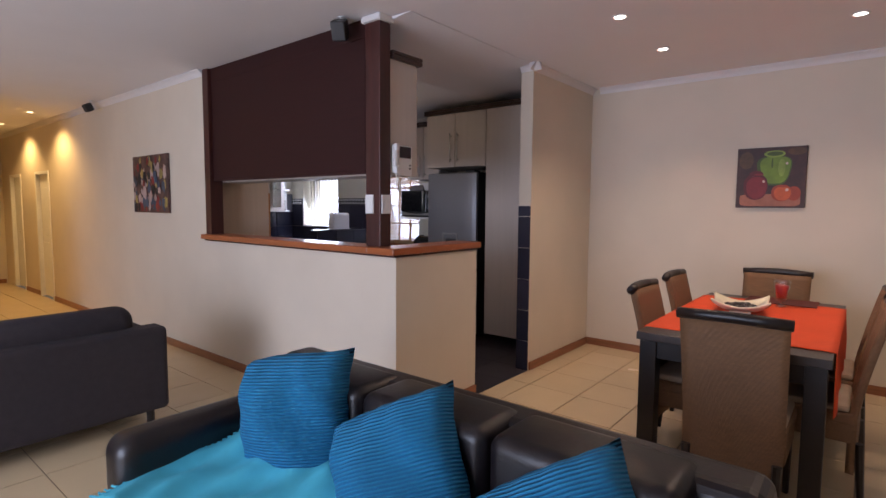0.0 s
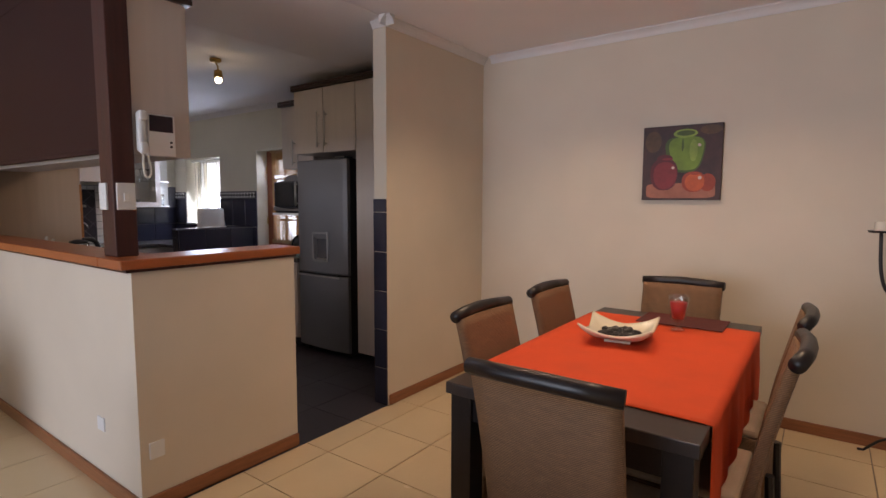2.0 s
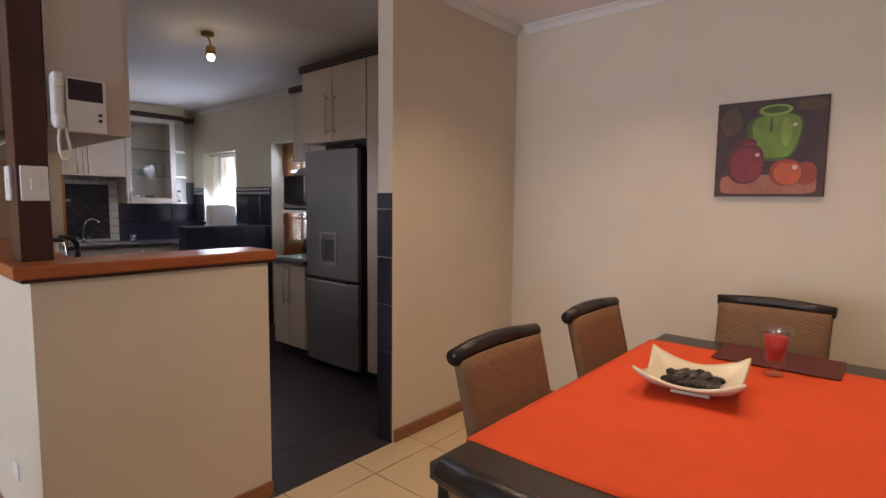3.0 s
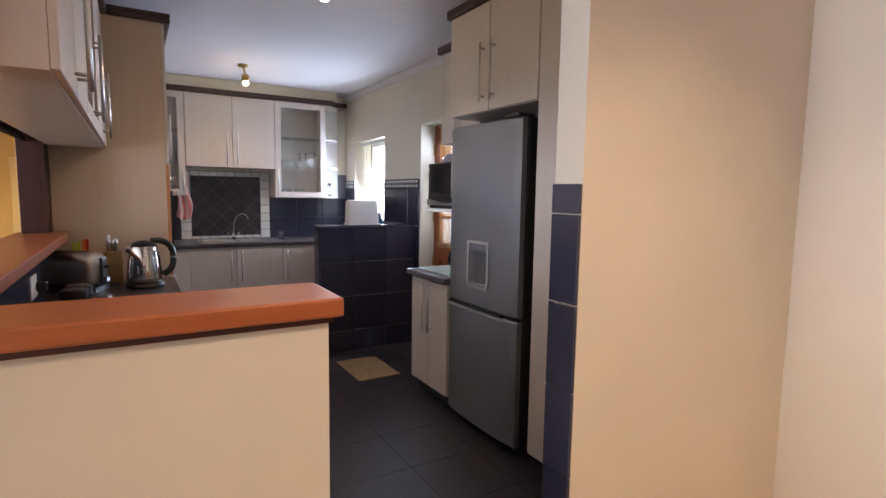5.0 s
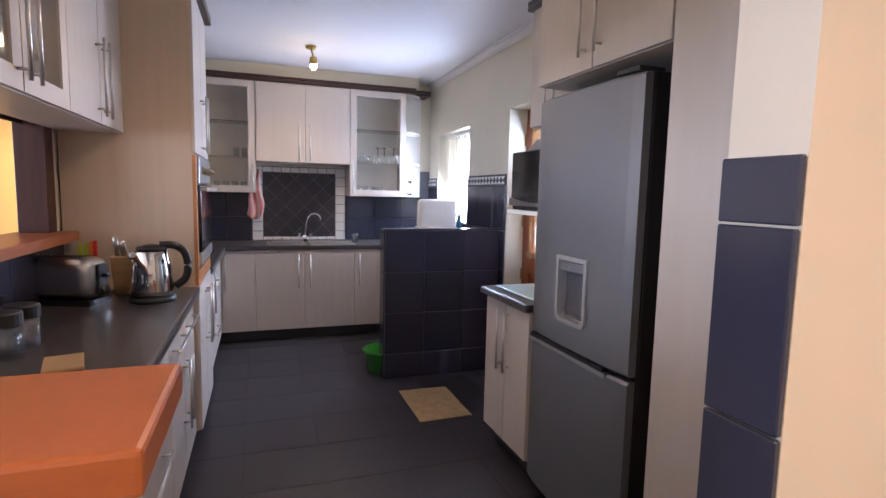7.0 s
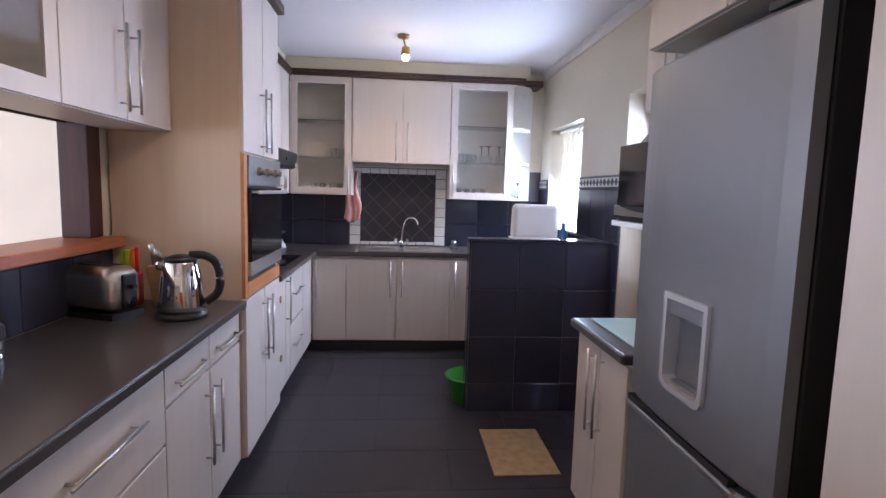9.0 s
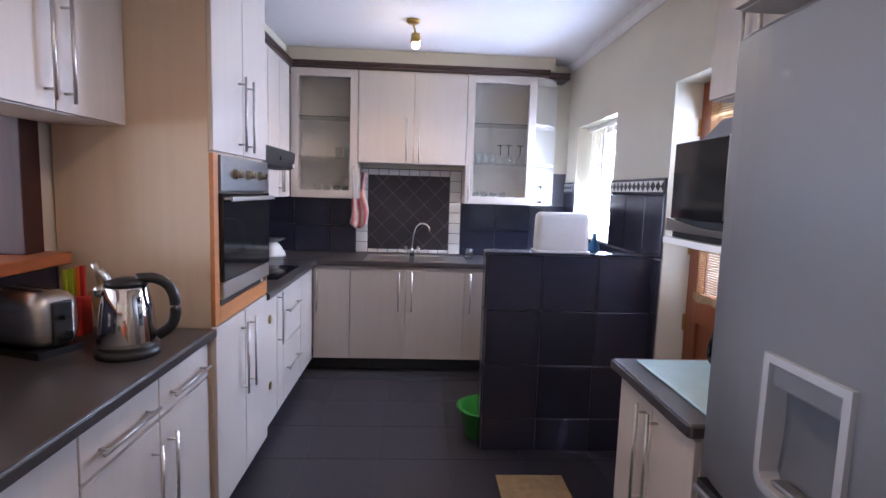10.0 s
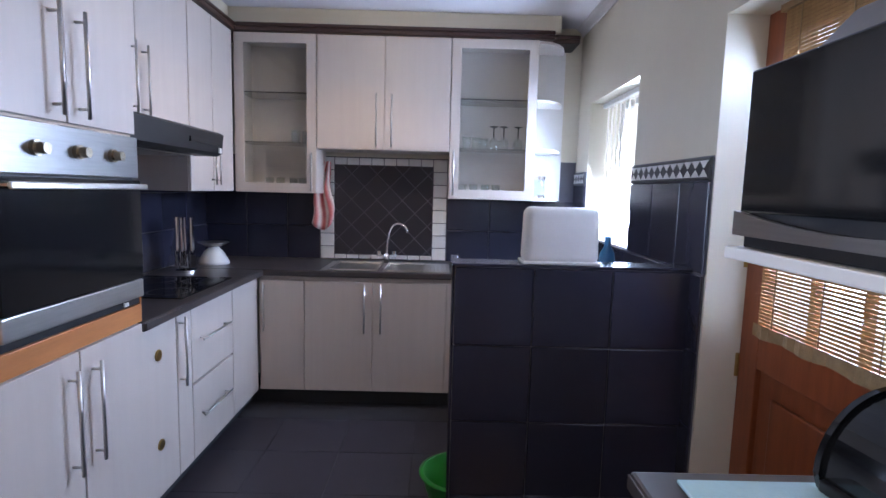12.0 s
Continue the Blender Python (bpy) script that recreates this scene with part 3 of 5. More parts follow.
b = unit("base_cabinet", "pale maple base unit beside the breakfast bar", -2.50, -1.67, 5.09, SF, 0, 0.858, BASE, kick=0.1)
for u0, u1, hx in ((-2.50, -2.085, -2.13), (-2.085, -1.67, -2.04)):
    handle(front(b, "N", u0, u1, 0.1, 0.855, SF), (hx, SF + 0.018, 0.62), 0.34, "z", (0, 1, 0))
kick = thing("plinth", "dark plinth beneath the kitchen base units", "plinth")
part("kickboard", box(box(bx(-4.75, -1.67, 5.57, 5.59, 0, 0.1), -6.17, -4.75, 5.57, 5.59, 0, 0.1), -6.19, -6.17, 5.57, 7.80, 0, 0.1), DARKGREY, kick)

# tall oven housing
tall = unit("oven_housing", "tall pale maple cabinet holding the built-in oven", -4.75, -4.045, 5.09, 5.672, 0, 2.445, "tall kitchen units", kick=0.1, body_mat=MAPLE_WARMLIT)
for u0, u1, hx in ((-4.75, -4.40, -4.455), (-4.40, -4.045, -4.345)):
    handle(front(tall, "N", u0, u1, 1.60, 2.44, 5.672), (hx, 5.69, 1.78), 0.32, "z", (0, 1, 0))
    handle(front(tall, "N", u0, u1, 0.1, 0.90, 5.672), (hx, 5.69, 0.68), 0.34, "z", (0, 1, 0))
for a in ((-4.095, -4.045, 0.905, 1.595), (-4.75, -4.095, 0.905, 0.975), (-4.75, -4.738, 0.975, 1.06)):
    part("surround_strip", bx(a[0], a[1], 5.672, 5.690, a[2], a[3], bevel=0.002), OAK, tall, "orange wooden edging round the oven")
oven = thing("built_in_oven", "built-in steel oven with black glass door", "oven", (0, 0, 0))
part("body", bx(-4.745, -4.10, 5.20, 5.678, 0.978, 1.592), DARKGREY, oven)
part("control_panel", bx(-4.745, -4.10, 5.678, 5.700, 1.445, 1.592, bevel=0.004), OVENSTEEL, oven)
for x in (-4.25, -4.42, -4.59):
    k = part("knob", rod(rod(bmesh.new(), (x, 5.70, 1.518), (x, 5.712, 1.518), 0.022, 16), (x, 5.712, 1.518), (x, 5.738, 1.518), 0.016, 16), NICKEL, oven, "satin metal control knob", smooth=False)
door_o = part("oven_door", bx(-4.745, -4.10, 5.678, 5.706, 1.075, 1.438, bevel=0.004), BLACK, oven, "black glass oven door")
part("handle", box(bx(-4.73, -4.115, 5.73, 5.742, 1.405, 1.425, bevel=0.004), -4.73, -4.115, 5.706, 5.73, 1.412, 1.420), STEEL, door_o)
part("lower_strip", bx(-4.745, -4.10, 5.678, 5.704, 1.005, 1.072, bevel=0.004), STEEL, oven)
part("latch", bx(-4.66, -4.635, 5.690, 5.697, 0.984, 0.998, bevel=0.002), PLASTIC, oven, "small white latch")
part("vent_slot", bx(-4.735, -4.105, 5.678, 5.69, 0.98, 1.002), BLACKP, oven)

# base units beyond the oven
b = unit("base_cabinet", "pale maple base units along the hob counter", -6.10, -4.75, 5.09, SF, 0, 0.858, BASE, kick=0.1)
d = front(b, "N", -5.06, -4.75, 0.1, 0.855, SF)
for z in (0.72, 0.33):
    part("round_cap", lathe(lathe(bmesh.new(), [(0.0, 0.0), (0.024, 0.0), (0.024, 0.006), (0.016, 0.008), (0.0, 0.007)], 16), [(0, 0), (0.001, 0)], 8), BRASS, d, "round brass-toned cap").matrix_basis = pose(-4.905, SF + 0.018, z, -90)
handle(front(b, "N", -5.20, -5.06, 0.1, 0.855, SF), (-5.085, SF + 0.018, 0.68), 0.32, "z", (0, 1, 0))
for z0, z1 in ((0.48, 0.855), (0.1, 0.475)):
    handle(front(b, "N", -5.69, -5.20, z0, z1, SF, "drawer_front"), (-5.43, SF + 0.018, z1 - 0.17), 0.34, "x", (0, 1, 0))
front(b, "N", -6.10, -5.69, 0.1, 0.855, SF, "end_panel")
# back run under the sink, fronts look east
BF = -6.128
b = unit("base_cabinet", "pale maple sink base unit with two doors", -6.69, BF, 5.66, 7.80, 0, 0.858, BASE, kick=0.1)
for u0, u1, hy in ((5.665, 5.957, 5.70), (5.957, 6.397, 6.345), (6.397, 6.871, 6.45), (6.871, 7.30, 6.92)):
    handle(front(b, "E", u0, u1, 0.1, 0.835, BF), (BF + 0.018, hy, 0.66), 0.32, "z", (1, 0, 0))
wt = thing("worktop", "dark speckled worktop with rounded front edge", "worktop")
part("slab", bx(-4.043, -1.67, 5.085, 5.69, 0.86, 0.90, bevel=0.008), COUNTER, wt)
part("front_edge", bx(-4.043, -1.67, 5.691, 5.695, 0.866, 0.895, bevel=0.0015), COUNTER, wt, "rounded front edge")
wt2 = thing("worktop", "dark L-shaped worktop with inset hob and sink", "worktop")
part("slab", box(bx(-6.095, -4.753, 5.085, 5.70, 0.86, 0.90, bevel=0.008), -6.695, -6.097, 5.085, 7.815, 0.86, 0.90, bevel=0.008), COUNTER, wt2)

part("front_edge", bx(-6.08, -4.755, 5.701, 5.705, 0.866, 0.895, bevel=0.0015), COUNTER, wt2, "rounded front edge")

# wall units of the south run
UF = 5.352
w = unit("wall_cabinet", "pale maple wall unit with two doors", -4.043, -3.26, 5.095, UF, 1.68, 2.44, WALLU)
for u0, u1, hx in ((-4.043, -3.655, -3.70), (-3.655, -3.26, -3.61)):
    handle(front(w, "N", u0, u1, 1.68, 2.44, UF), (hx, UF + 0.018, 1.87), 0.32, "z", (0, 1, 0))
w = unit("wall_cabinet", "pale maple wall unit with two glazed doors", -3.26, -2.48, 5.095, UF, 1.68, 2.44, WALLU, hollow="N")
for u0, u1, hx in ((-3.26, -2.87, -2.91), (-2.87, -2.48, -2.83)):
    handle(front(w, "N", u0, u1, 1.68, 2.44, UF, glassy=True), (hx, UF + 0.018, 1.87), 0.32, "z", (0, 1, 0))
w = unit("wall_cabinet", "pale maple end wall unit carrying the intercom", -2.48, -1.70, 5.092, UF, 1.68, 2.44, WALLU)
for u0, u1, hx in ((-2.48, -2.09, -2.13), (-2.09, -1.70, -2.05)):
    handle(front(w, "N", u0, u1, 1.68, 2.44, UF), (hx, UF + 0.018, 1.87), 0.32, "z", (0, 1, 0))
# wall units above the hob
HF = 5.402
w = unit("wall_cabinet", "pale maple wall unit above the extractor hood", -5.745, -4.755, 5.085, HF, 1.715, 2.44, WALLU)
for u0, u1, hx in ((-5.25, -4.755, -5.20), (-5.745, -5.25, -5.30)):
    handle(front(w, "N", u0, u1, 1.715, 2.44, HF), (hx, HF + 0.018, 1.90), 0.32, "z", (0, 1, 0))
w = unit("wall_cabinet", "narrow pale maple corner wall unit", -6.36, -5.75, 5.085, HF, 1.39, 2.44, WALLU)
for u0, u1, hx in ((-6.05, -5.75, -6.02), (-6.36, -6.05, -6.08)):
    handle(front(w, "N", u0, u1, 1.39, 2.44, HF), (hx, HF + 0.018, 1.54), 0.22, "z", (0, 1, 0))
# wall units on the back wall
XF = -6.40
w = unit("wall_cabinet", "glazed pale maple wall unit with glassware", -6.69, XF, 5.42, 5.972, 1.388, 2.44, WALLU, hollow="E")
handle(front(w, "E", 5.42, 5.972, 1.388, 2.44, XF, glassy=True), (XF + 0.018, 5.945, 1.53), 0.26, "z", (1, 0, 0))
SHELVES_L = [1.725, 2.055]
for z in SHELVES_L:
    part("glass_shelf", bx(-6.68, XF - 0.01, 5.44, 5.952, z, z + 0.006), CABGLASS, w)
w = unit("wall_cabinet", "pale maple wall unit above the sink", -6.69, XF, 5.974, 6.870, 1.69, 2.44, WALLU)
for u0, u1, hy in ((5.974, 6.430, 6.375), (6.430, 6.870, 6.478)):
    handle(front(w, "E", u0, u1, 1.69, 2.44, XF), (XF + 0.018, hy, 1.885), 0.35, "z", (1, 0, 0))
w = unit("wall_cabinet", "glazed pale maple wall unit with wine glasses", -6.69, XF, 6.872, 7.455, 1.375, 2.44, WALLU, hollow="E")
handle(front(w, "E", 6.872, 7.455, 1.375, 2.44, XF, glassy=True), (XF + 0.018, 6.90, 1.55), 0.30, "z", (1, 0, 0))
for z in (1.715, 2.045):
    part("glass_shelf", bx(-6.68, XF - 0.01, 6.892, 7.435, z, z + 0.006), CABGLASS, w)
cs = thing("corner_shelf", "white rounded open corner shelves beside the glazed unit", "shelf")
for z in (1.375, 1.71, 2.04, 2.42):
    bm = bmesh.new()
    pts = [(-6.69, 7.457), (XF, 7.457)] + [(-6.69 + 0.29 * math.cos(a), 7.457 + 0.22 * math.sin(a)) for a in (0.35, 0.7, 1.05, 1.35)] + [(-6.69, 7.68)]
    lo, hi = [bm.verts.new((x, y, z)) for x, y in pts], [bm.verts.new((x, y, z + 0.018)) for x, y in pts]
    bm.faces.new(lo[::-1])
    bm.faces.new(hi)
    for k in range(len(pts)):
        bm.faces.new((lo[k], lo[(k + 1) % len(pts)], hi[(k + 1) % len(pts)], hi[k]))
    part("shelf_board", bm, WHITE, cs)
part("back_board", bx(-6.697, -6.688, 7.457, 7.70, 1.375, 2.44), WHITE, cs)


def crown(x0, x1, y0, y1, z=2.44):
    return box(bx(x0, x1, y0, y1, z, z + 0.03, bevel=0.008), x0 - 0.0, x1 + 0.0, y0, y1, z + 0.03, z + 0.055, bevel=0.006)


cr = thing("cabinet_cornice", "dark brown wooden moulding along the cabinet tops", "moulding")
part("moulding", crown(-6.69, -1.67, 5.10, 5.395), TRIM, cr)
part("moulding", crown(-4.77, -4.02, 5.40, 5.725), TRIM, cr)
part("moulding", crown(-6.37, -4.77, 5.40, 5.445), TRIM, cr)
part("moulding", crown(-6.69, -6.355, 5.445, 7.55), TRIM, cr)
part("moulding", crown(-6.69, -6.45, 7.55, 7.74), TRIM, cr)
struct("bulkhead_west", bx(-6.70, -6.42, 5.10, 7.60, 2.497, KZ - 0.002), KPAINT, "pale painted bulkhead above the cabinets")
struct("bulkhead_south", bx(-6.42, -4.75, 5.085, 5.38, 2.497, KZ - 0.002), KPAINT, "pale painted bulkhead above the hob cabinets")

# extractor hood, hob, sink
hood = thing("extractor_hood", "slim dark brown extractor hood under the wall unit", "hood")
bm = bmesh.new()
prof = [(5.09, 1.585), (5.57, 1.585), (5.60, 1.60), (5.61, 1.70), (5.59, 1.712), (5.09, 1.712)]
ea, eb = [bm.verts.new((-4.80, y, z)) for y, z in prof], [bm.verts.new((-5.74, y, z)) for y, z in prof]
bm.faces.new(ea)
bm.faces.new(eb[::-1])
for k in range(6):
    bm.faces.new((ea[k], ea[(k + 1) % 6], eb[(k + 1) % 6], eb[k]))
part("canopy", bm, BLACKP, hood)
part("control_strip", bx(-5.70, -5.35, 5.602, 5.613, 1.637, 1.66), BLACKP, hood)
part("hood_switch", bx(-5.71, -5.68, 5.604, 5.612, 1.60, 1.628, bevel=0.002), PLASTIC, hood, "small pale switch")
part("grease_filter", bx(-5.65, -4.90, 5.15, 5.48, 1.579, 1.585), STEEL, hood)
hob = thing("ceramic_hob", "black glass ceramic hob set in the worktop", "hob")
part("glass_plate", bx(-5.74, -5.16, 5.16, 5.64, 0.902, 0.908, bevel=0.002), BLACK, hob)
for x, y, r in ((-5.30, 5.29, 0.075), (-5.60, 5.29, 0.095), (-5.30, 5.51, 0.095), (-5.60, 5.51, 0.075)):
    part("cooking_zone", lathe(bmesh.new(), [(r - 0.002, 0.9085), (r, 0.909), (r + 0.002, 0.9085)], 28, (x, y, 0), caps=False), DARKGREY, hob)
sink = thing("sink", "stainless steel double sink with mixer tap", "sink")
for y0, y1 in ((6.10, 6.42), (6.46, 6.72)):
    bm = bmesh.new()
    for a in ((-6.50, -6.485, y0, y1), (-6.135, -6.12, y0, y1), (-6.485, -6.135, y0, y0 + 0.015), (-6.485, -6.135, y1 - 0.015, y1)):
        box(bm, a[0], a[1], a[2], a[3], 0.902, 0.913, bevel=0.003)
    box(bm, -6.485, -6.135, y0 + 0.015, y1 - 0.015, 0.901, 0.904)
    part("basin", bm, STEEL, sink)
part("rim", bx(-6.52, -6.11, 6.06, 6.098, 0.902, 0.908, bevel=0.002), STEEL, sink)
part("drainer", bx(-6.50, -6.12, 6.722, 6.89, 0.902, 0.908, bevel=0.002), STEEL, sink)
for k in range(6):
    part("drainer_rib", rod(bmesh.new(), (-6.46, 6.745 + 0.024 * k, 0.908), (-6.16, 6.745 + 0.024 * k, 0.908), 0.004, 6), STEEL, sink)
tap = part("tap_body", rod(bmesh.new(), (-6.55, 6.44, 0.90), (-6.55, 6.44, 0.97), 0.02, 14), CHROME, sink, smooth=True)
part("spout", tube(bmesh.new(), bent([(-6.55, 6.44, 0.97), (-6.55, 6.45, 1.08), (-6.54, 6.47, 1.15), (-6.52, 6.51, 1.185), (-6.50, 6.56, 1.18), (-6.49, 6.585, 1.15), (-6.49, 6.59, 1.125)]), 0.009, 10), CHROME, tap, smooth=True)
for y in (6.385, 6.495):
    part("tap_knob", rod(bmesh.new(), (-6.55, y, 0.945), (-6.55, y, 0.985), 0.018, 10), CHROME, tap)

# tiled low wall
struct("wall_low", bx(-4.95, -4.82, 6.88, 7.82, 0, 1.138), DGROUT, "low wall clad in charcoal tiles")
struct("wall_low_cap", bx(-4.962, -4.806, 6.868, 7.82, 1.139, 1.15, bevel=0.003), NAVY, "charcoal tile cap of the low wall")

# right side: counter, microwave shelf, fridge, pantry
b = unit("base_cabinet", "pale maple base unit beside the fridge", -3.72, -3.22, 7.24, 7.815, 0, 0.858, BASE, kick=0.1)
for u0, u1, hx in ((-3.72, -3.47, -3.51), (-3.47, -3.22, -3.43)):
    handle(front(b, "S", u0, u1, 0.1, 0.85, 7.24), (hx, 7.222, 0.66), 0.34, "z", (0, -1, 0))
part("kickboard", bx(-3.70, -3.22, 7.29, 7.30, 0, 0.1), DARKGREY, b)
wt3 = thing("worktop", "short dark worktop beside the fridge", "worktop")
part("slab", bx(-3.75, -3.205, 7.195, 7.815, 0.86, 0.90, bevel=0.008), COUNTER, wt3)
part("front_edge", bx(-3.745, -3.21, 7.190, 7.194, 0.866, 0.895, bevel=0.0015), COUNTER, wt3, "rounded front edge")
w = unit("wall_cabinet", "pale maple wall unit above the microwave", -3.72, -3.215, 7.47, 7.815, 1.80, 2.44, WALLU)
for u0, u1, hx in ((-3.72, -3.47, -3.51), (-3.47, -3.215, -3.43)):
    handle(front(w, "S", u0, u1, 1.80, 2.44, 7.47), (hx, 7.452, 1.96), 0.26, "z", (0, -1, 0))
ms = thing("microwave_shelf", "white wall shelf carrying the microwave", "shelf")
part("board", bx(-3.80, -3.205, 7.37, 7.815, 1.315, 1.338, bevel=0.003), WHITE, ms)
mw = thing("microwave_oven", "silver and black microwave with mirror door", "microwave", (0, 0, -0.036))
part("body", bx(-3.775, -3.205, 7.395, 7.76, 1.376, 1.70, bevel=0.006), DARKGREY, mw)
part("door", bx(-3.772, -3.360, 7.378, 7.395, 1.44, 1.698, bevel=0.004), BLACK, mw, "mirror-black glass door")
part("handle", rod(bmesh.new(), (-3.388, 7.352, 1.452), (-3.388, 7.352, 1.692), 0.011, 16), STEEL, mw, "brushed steel bar handle", smooth=True)
for z in (1.475, 1.670):
    part("handle_post", rod(bmesh.new(), (-3.388, 7.352, z), (-3.388, 7.380, z), 0.006, 10), STEEL, mw)
part("control_panel", bx(-3.357, -3.208, 7.38, 7.395, 1.44, 1.698, bevel=0.004), BLACK, mw)
for z in (1.50, 1.63):
    part("dial", rod(bmesh.new(), (-3.300, 7.38, z), (-3.300, 7.355, z), 0.024, 18), CHROME, mw)
part("lower_band", sheet(bmesh.new(), 20, 1, lambda u, v: (-3.772 + 0.564 * u, 7.377, 1.398 + v * (0.045 - 0.026 * math.sin(u * math.pi))), 0.01), STEEL, mw)
part("badge", bx(-3.55, -3.505, 7.372, 7.378, 1.402, 1.412, bevel=0.001), DARKGREY, mw)
part("foot_strip", bx(-3.77, -3.21, 7.39, 7.395, 1.376, 1.397), BLACKP, mw)


def tapered(sx, sy, h, flare, bevel):
    bm = bx(-sx, sx, -sy, sy, 0, h, bevel=bevel, seg=3)
    for v in bm.verts:
        k = 1 + flare * v.co.z / h
        v.co.x, v.co.y = v.co.x * k, v.co.y * k
    return bm


bw = thing("plastic_tub", "white plastic tub on top of the microwave", "tub", (-3.33, 7.53, 1.664))
part("shell", tapered(0.085, 0.11, 0.085, 0.22, 0.012), PLASTIC, bw, smooth=True)
part("rim", tapered(0.108, 0.138, 0.010, 0.0, 0.003), PLASTIC, bw).matrix_basis = pose(0, 0, 0.080)
li = thing("baking_tray", "grey upturned baking tray on top of the microwave", "tray", (-3.565, 7.56, 1.664))
part("shell", tapered(0.125, 0.14, 0.07, -0.32, 0.008), mat("grey_bakeware", (0.16, 0.15, 0.155), 0.4, var=0.1), li)
part("rim", tapered(0.13, 0.145, 0.006, 0.0, 0.002), DARKGREY, li)

fg = thing("fridge", "tall silver-grey fridge freezer with water dispenser", "fridge")
FX0, FX1, FY = -3.185, -2.50, 7.20
part("body", bx(FX0, FX1, FY + 0.06, 7.80, 0.03, 1.85, bevel=0.008), BLACKP, fg)


def bowed(z0, z1, d):
    """Fridge door with a gently bowed front, hollow where d names a recess."""
    bm = bmesh.new()
    n = 14
    rows = []
    for i in range(n + 1):
        u = i / n
        y = FY + 0.018 * (2 * u - 1) ** 4 + 0.004 * (2 * u - 1) ** 2
        rows.append((FX0 + (FX1 - FX0) * u, y))
    zs = [z0, z0 + 0.01, z1 - 0.01, z1] if d is None else [z0, z0 + 0.01, d[2], d[3], z1 - 0.01, z1]
    grid = [[bm.verts.new((x, y + (0.008 if k in (0, len(zs) - 1) else 0), z)) for k, z in enumerate(zs)] for x, y in rows]
    for i in range(n):
        for k in range(len(zs) - 1):
            if d and k == 2 and d[0] <= rows[i][0] and rows[i + 1][0] <= d[1]:
                continue
            bm.faces.new((grid[i][k], grid[i + 1][k], grid[i + 1][k + 1], grid[i][k + 1]))
    back = [[bm.verts.new((x, FY + 0.055, z)) for z in (z0, z1)] for x in (FX0, FX1)]
    bm.faces.new((back[0][0], back[0][1], *[grid[0][k] for k in range(len(zs) - 1, -1, -1)]))
    bm.faces.new((back[1][0], back[1][1], *[grid[n][k] for k in range(len(zs) - 1, -1, -1)]))
    bm.faces.new([grid[i][0] for i in range(n + 1)] + [back[1][0], back[0][0]])
    bm.faces.new([grid[i][-1] for i in range(n + 1)] + [back[1][1], back[0][1]])
    bm.faces.new((back[0][0], back[1][0], back[1][1], back[0][1]))
    return bm


STEP = (FX1 - FX0) / 14
DX0, DX1 = FX0 + 5 * STEP, FX0 + 9 * STEP
part("lower_door", bowed(0.06, 0.765, None), FRIDGE, fg)
ud = part("upper_door", bowed(0.785, 1.845, (DX0 - 0.001, DX1 + 0.001, 0.905, 1.165)), FRIDGE, fg)
SILVER = mat("pale_silver_plastic", (0.36, 0.36, 0.375), 0.35, var=0.04, bump=0.0)


def dispenser_ring(grow, y0, y1):
    """Upright surround with rounded lower corners, hollow in the middle."""
    def outline(g, round_r):
        x0, x1, z0, z1 = DX0 - g, DX1 + g, 0.905 - g, 1.165 + g
        pts = [(x0, z1), (x1, z1)]
        pts += [(x1 - round_r + round_r * math.cos(a), z0 + round_r - round_r * math.sin(a)) for a in (0, 0.4, 0.8, 1.2, 1.57)]
        pts += [(x0 + round_r - round_r * math.sin(a), z0 + round_r - round_r * math.cos(a)) for a in (0, 0.4, 0.8, 1.2, 1.57)]
        return pts
    bm = bmesh.new()
    rings = []
    for g, y, rr in ((grow, y1, 0.035), (grow, y0, 0.035), (-0.007, y0, 0.03), (-0.010, y1 + 0.03, 0.03)):
        rings.append([bm.verts.new((x, y, z)) for x, z in outline(g, rr)])
    for a, b in zip(rings, rings[1:]):
        for k in range(len(a)):
            bm.faces.new((a[k], a[(k + 1) % len(a)], b[(k + 1) % len(a)], b[k]))
    return bm


dp = part("dispenser_frame", dispenser_ring(0.010, FY - 0.010, FY + 0.006), SILVER, ud, "pale silver dispenser surround")
part("dispenser_recess", sheet(bmesh.new(), 8, 8, lambda u, v: (DX0 + (DX1 - DX0) * u, FY + 0.022 + 0.030 * math.sin(math.pi * (0.12 + 0.76 * v)) * (0.4 + 0.6 * math.sin(math.pi * u)), 0.905 + 0.26 * v), 0.003), mat("grey_recess_plastic", (0.11, 0.11, 0.12), 0.35), ud, smooth=True)
part("dispenser_header", bx(DX0 + 0.010, DX1 - 0.010, FY - 0.002, FY + 0.016, 1.112, 1.155, bevel=0.004), FRIDGE, ud)
part("drip_tray", bx(DX0 + 0.03, DX1 - 0.03, FY + 0.002, FY + 0.03, 0.918, 0.926, bevel=0.002), STEEL, ud, "steel drip tray")
part("door_grip", bx(FX0 + 0.02, FX1 - 0.12, FY + 0.002, FY + 0.03, 0.766, 0.784), BLACKP, fg)
part("grip_lip", bx(FX0 + 0.01, FX1 - 0.10, FY - 0.004, FY + 0.02, 0.748, 0.765, bevel=0.004), STEEL, fg)
part("hinge_cover", bx(FX1 - 0.14, FX1 - 0.02, FY + 0.01, FY + 0.12, 1.85, 1.868, bevel=0.004), DARKGREY, fg)
for x in (FX0 + 0.06, FX1 - 0.06):
    part("foot", rod(bmesh.new(), (x, FY + 0.10, 0), (x, FY + 0.10, 0.03), 0.02, 10), BLACKP, fg)
w = unit("wall_cabinet", "pale maple cabinet above the fridge", -3.20, -2.375, 7.225, 7.815, 1.91, 2.50, WALLU)
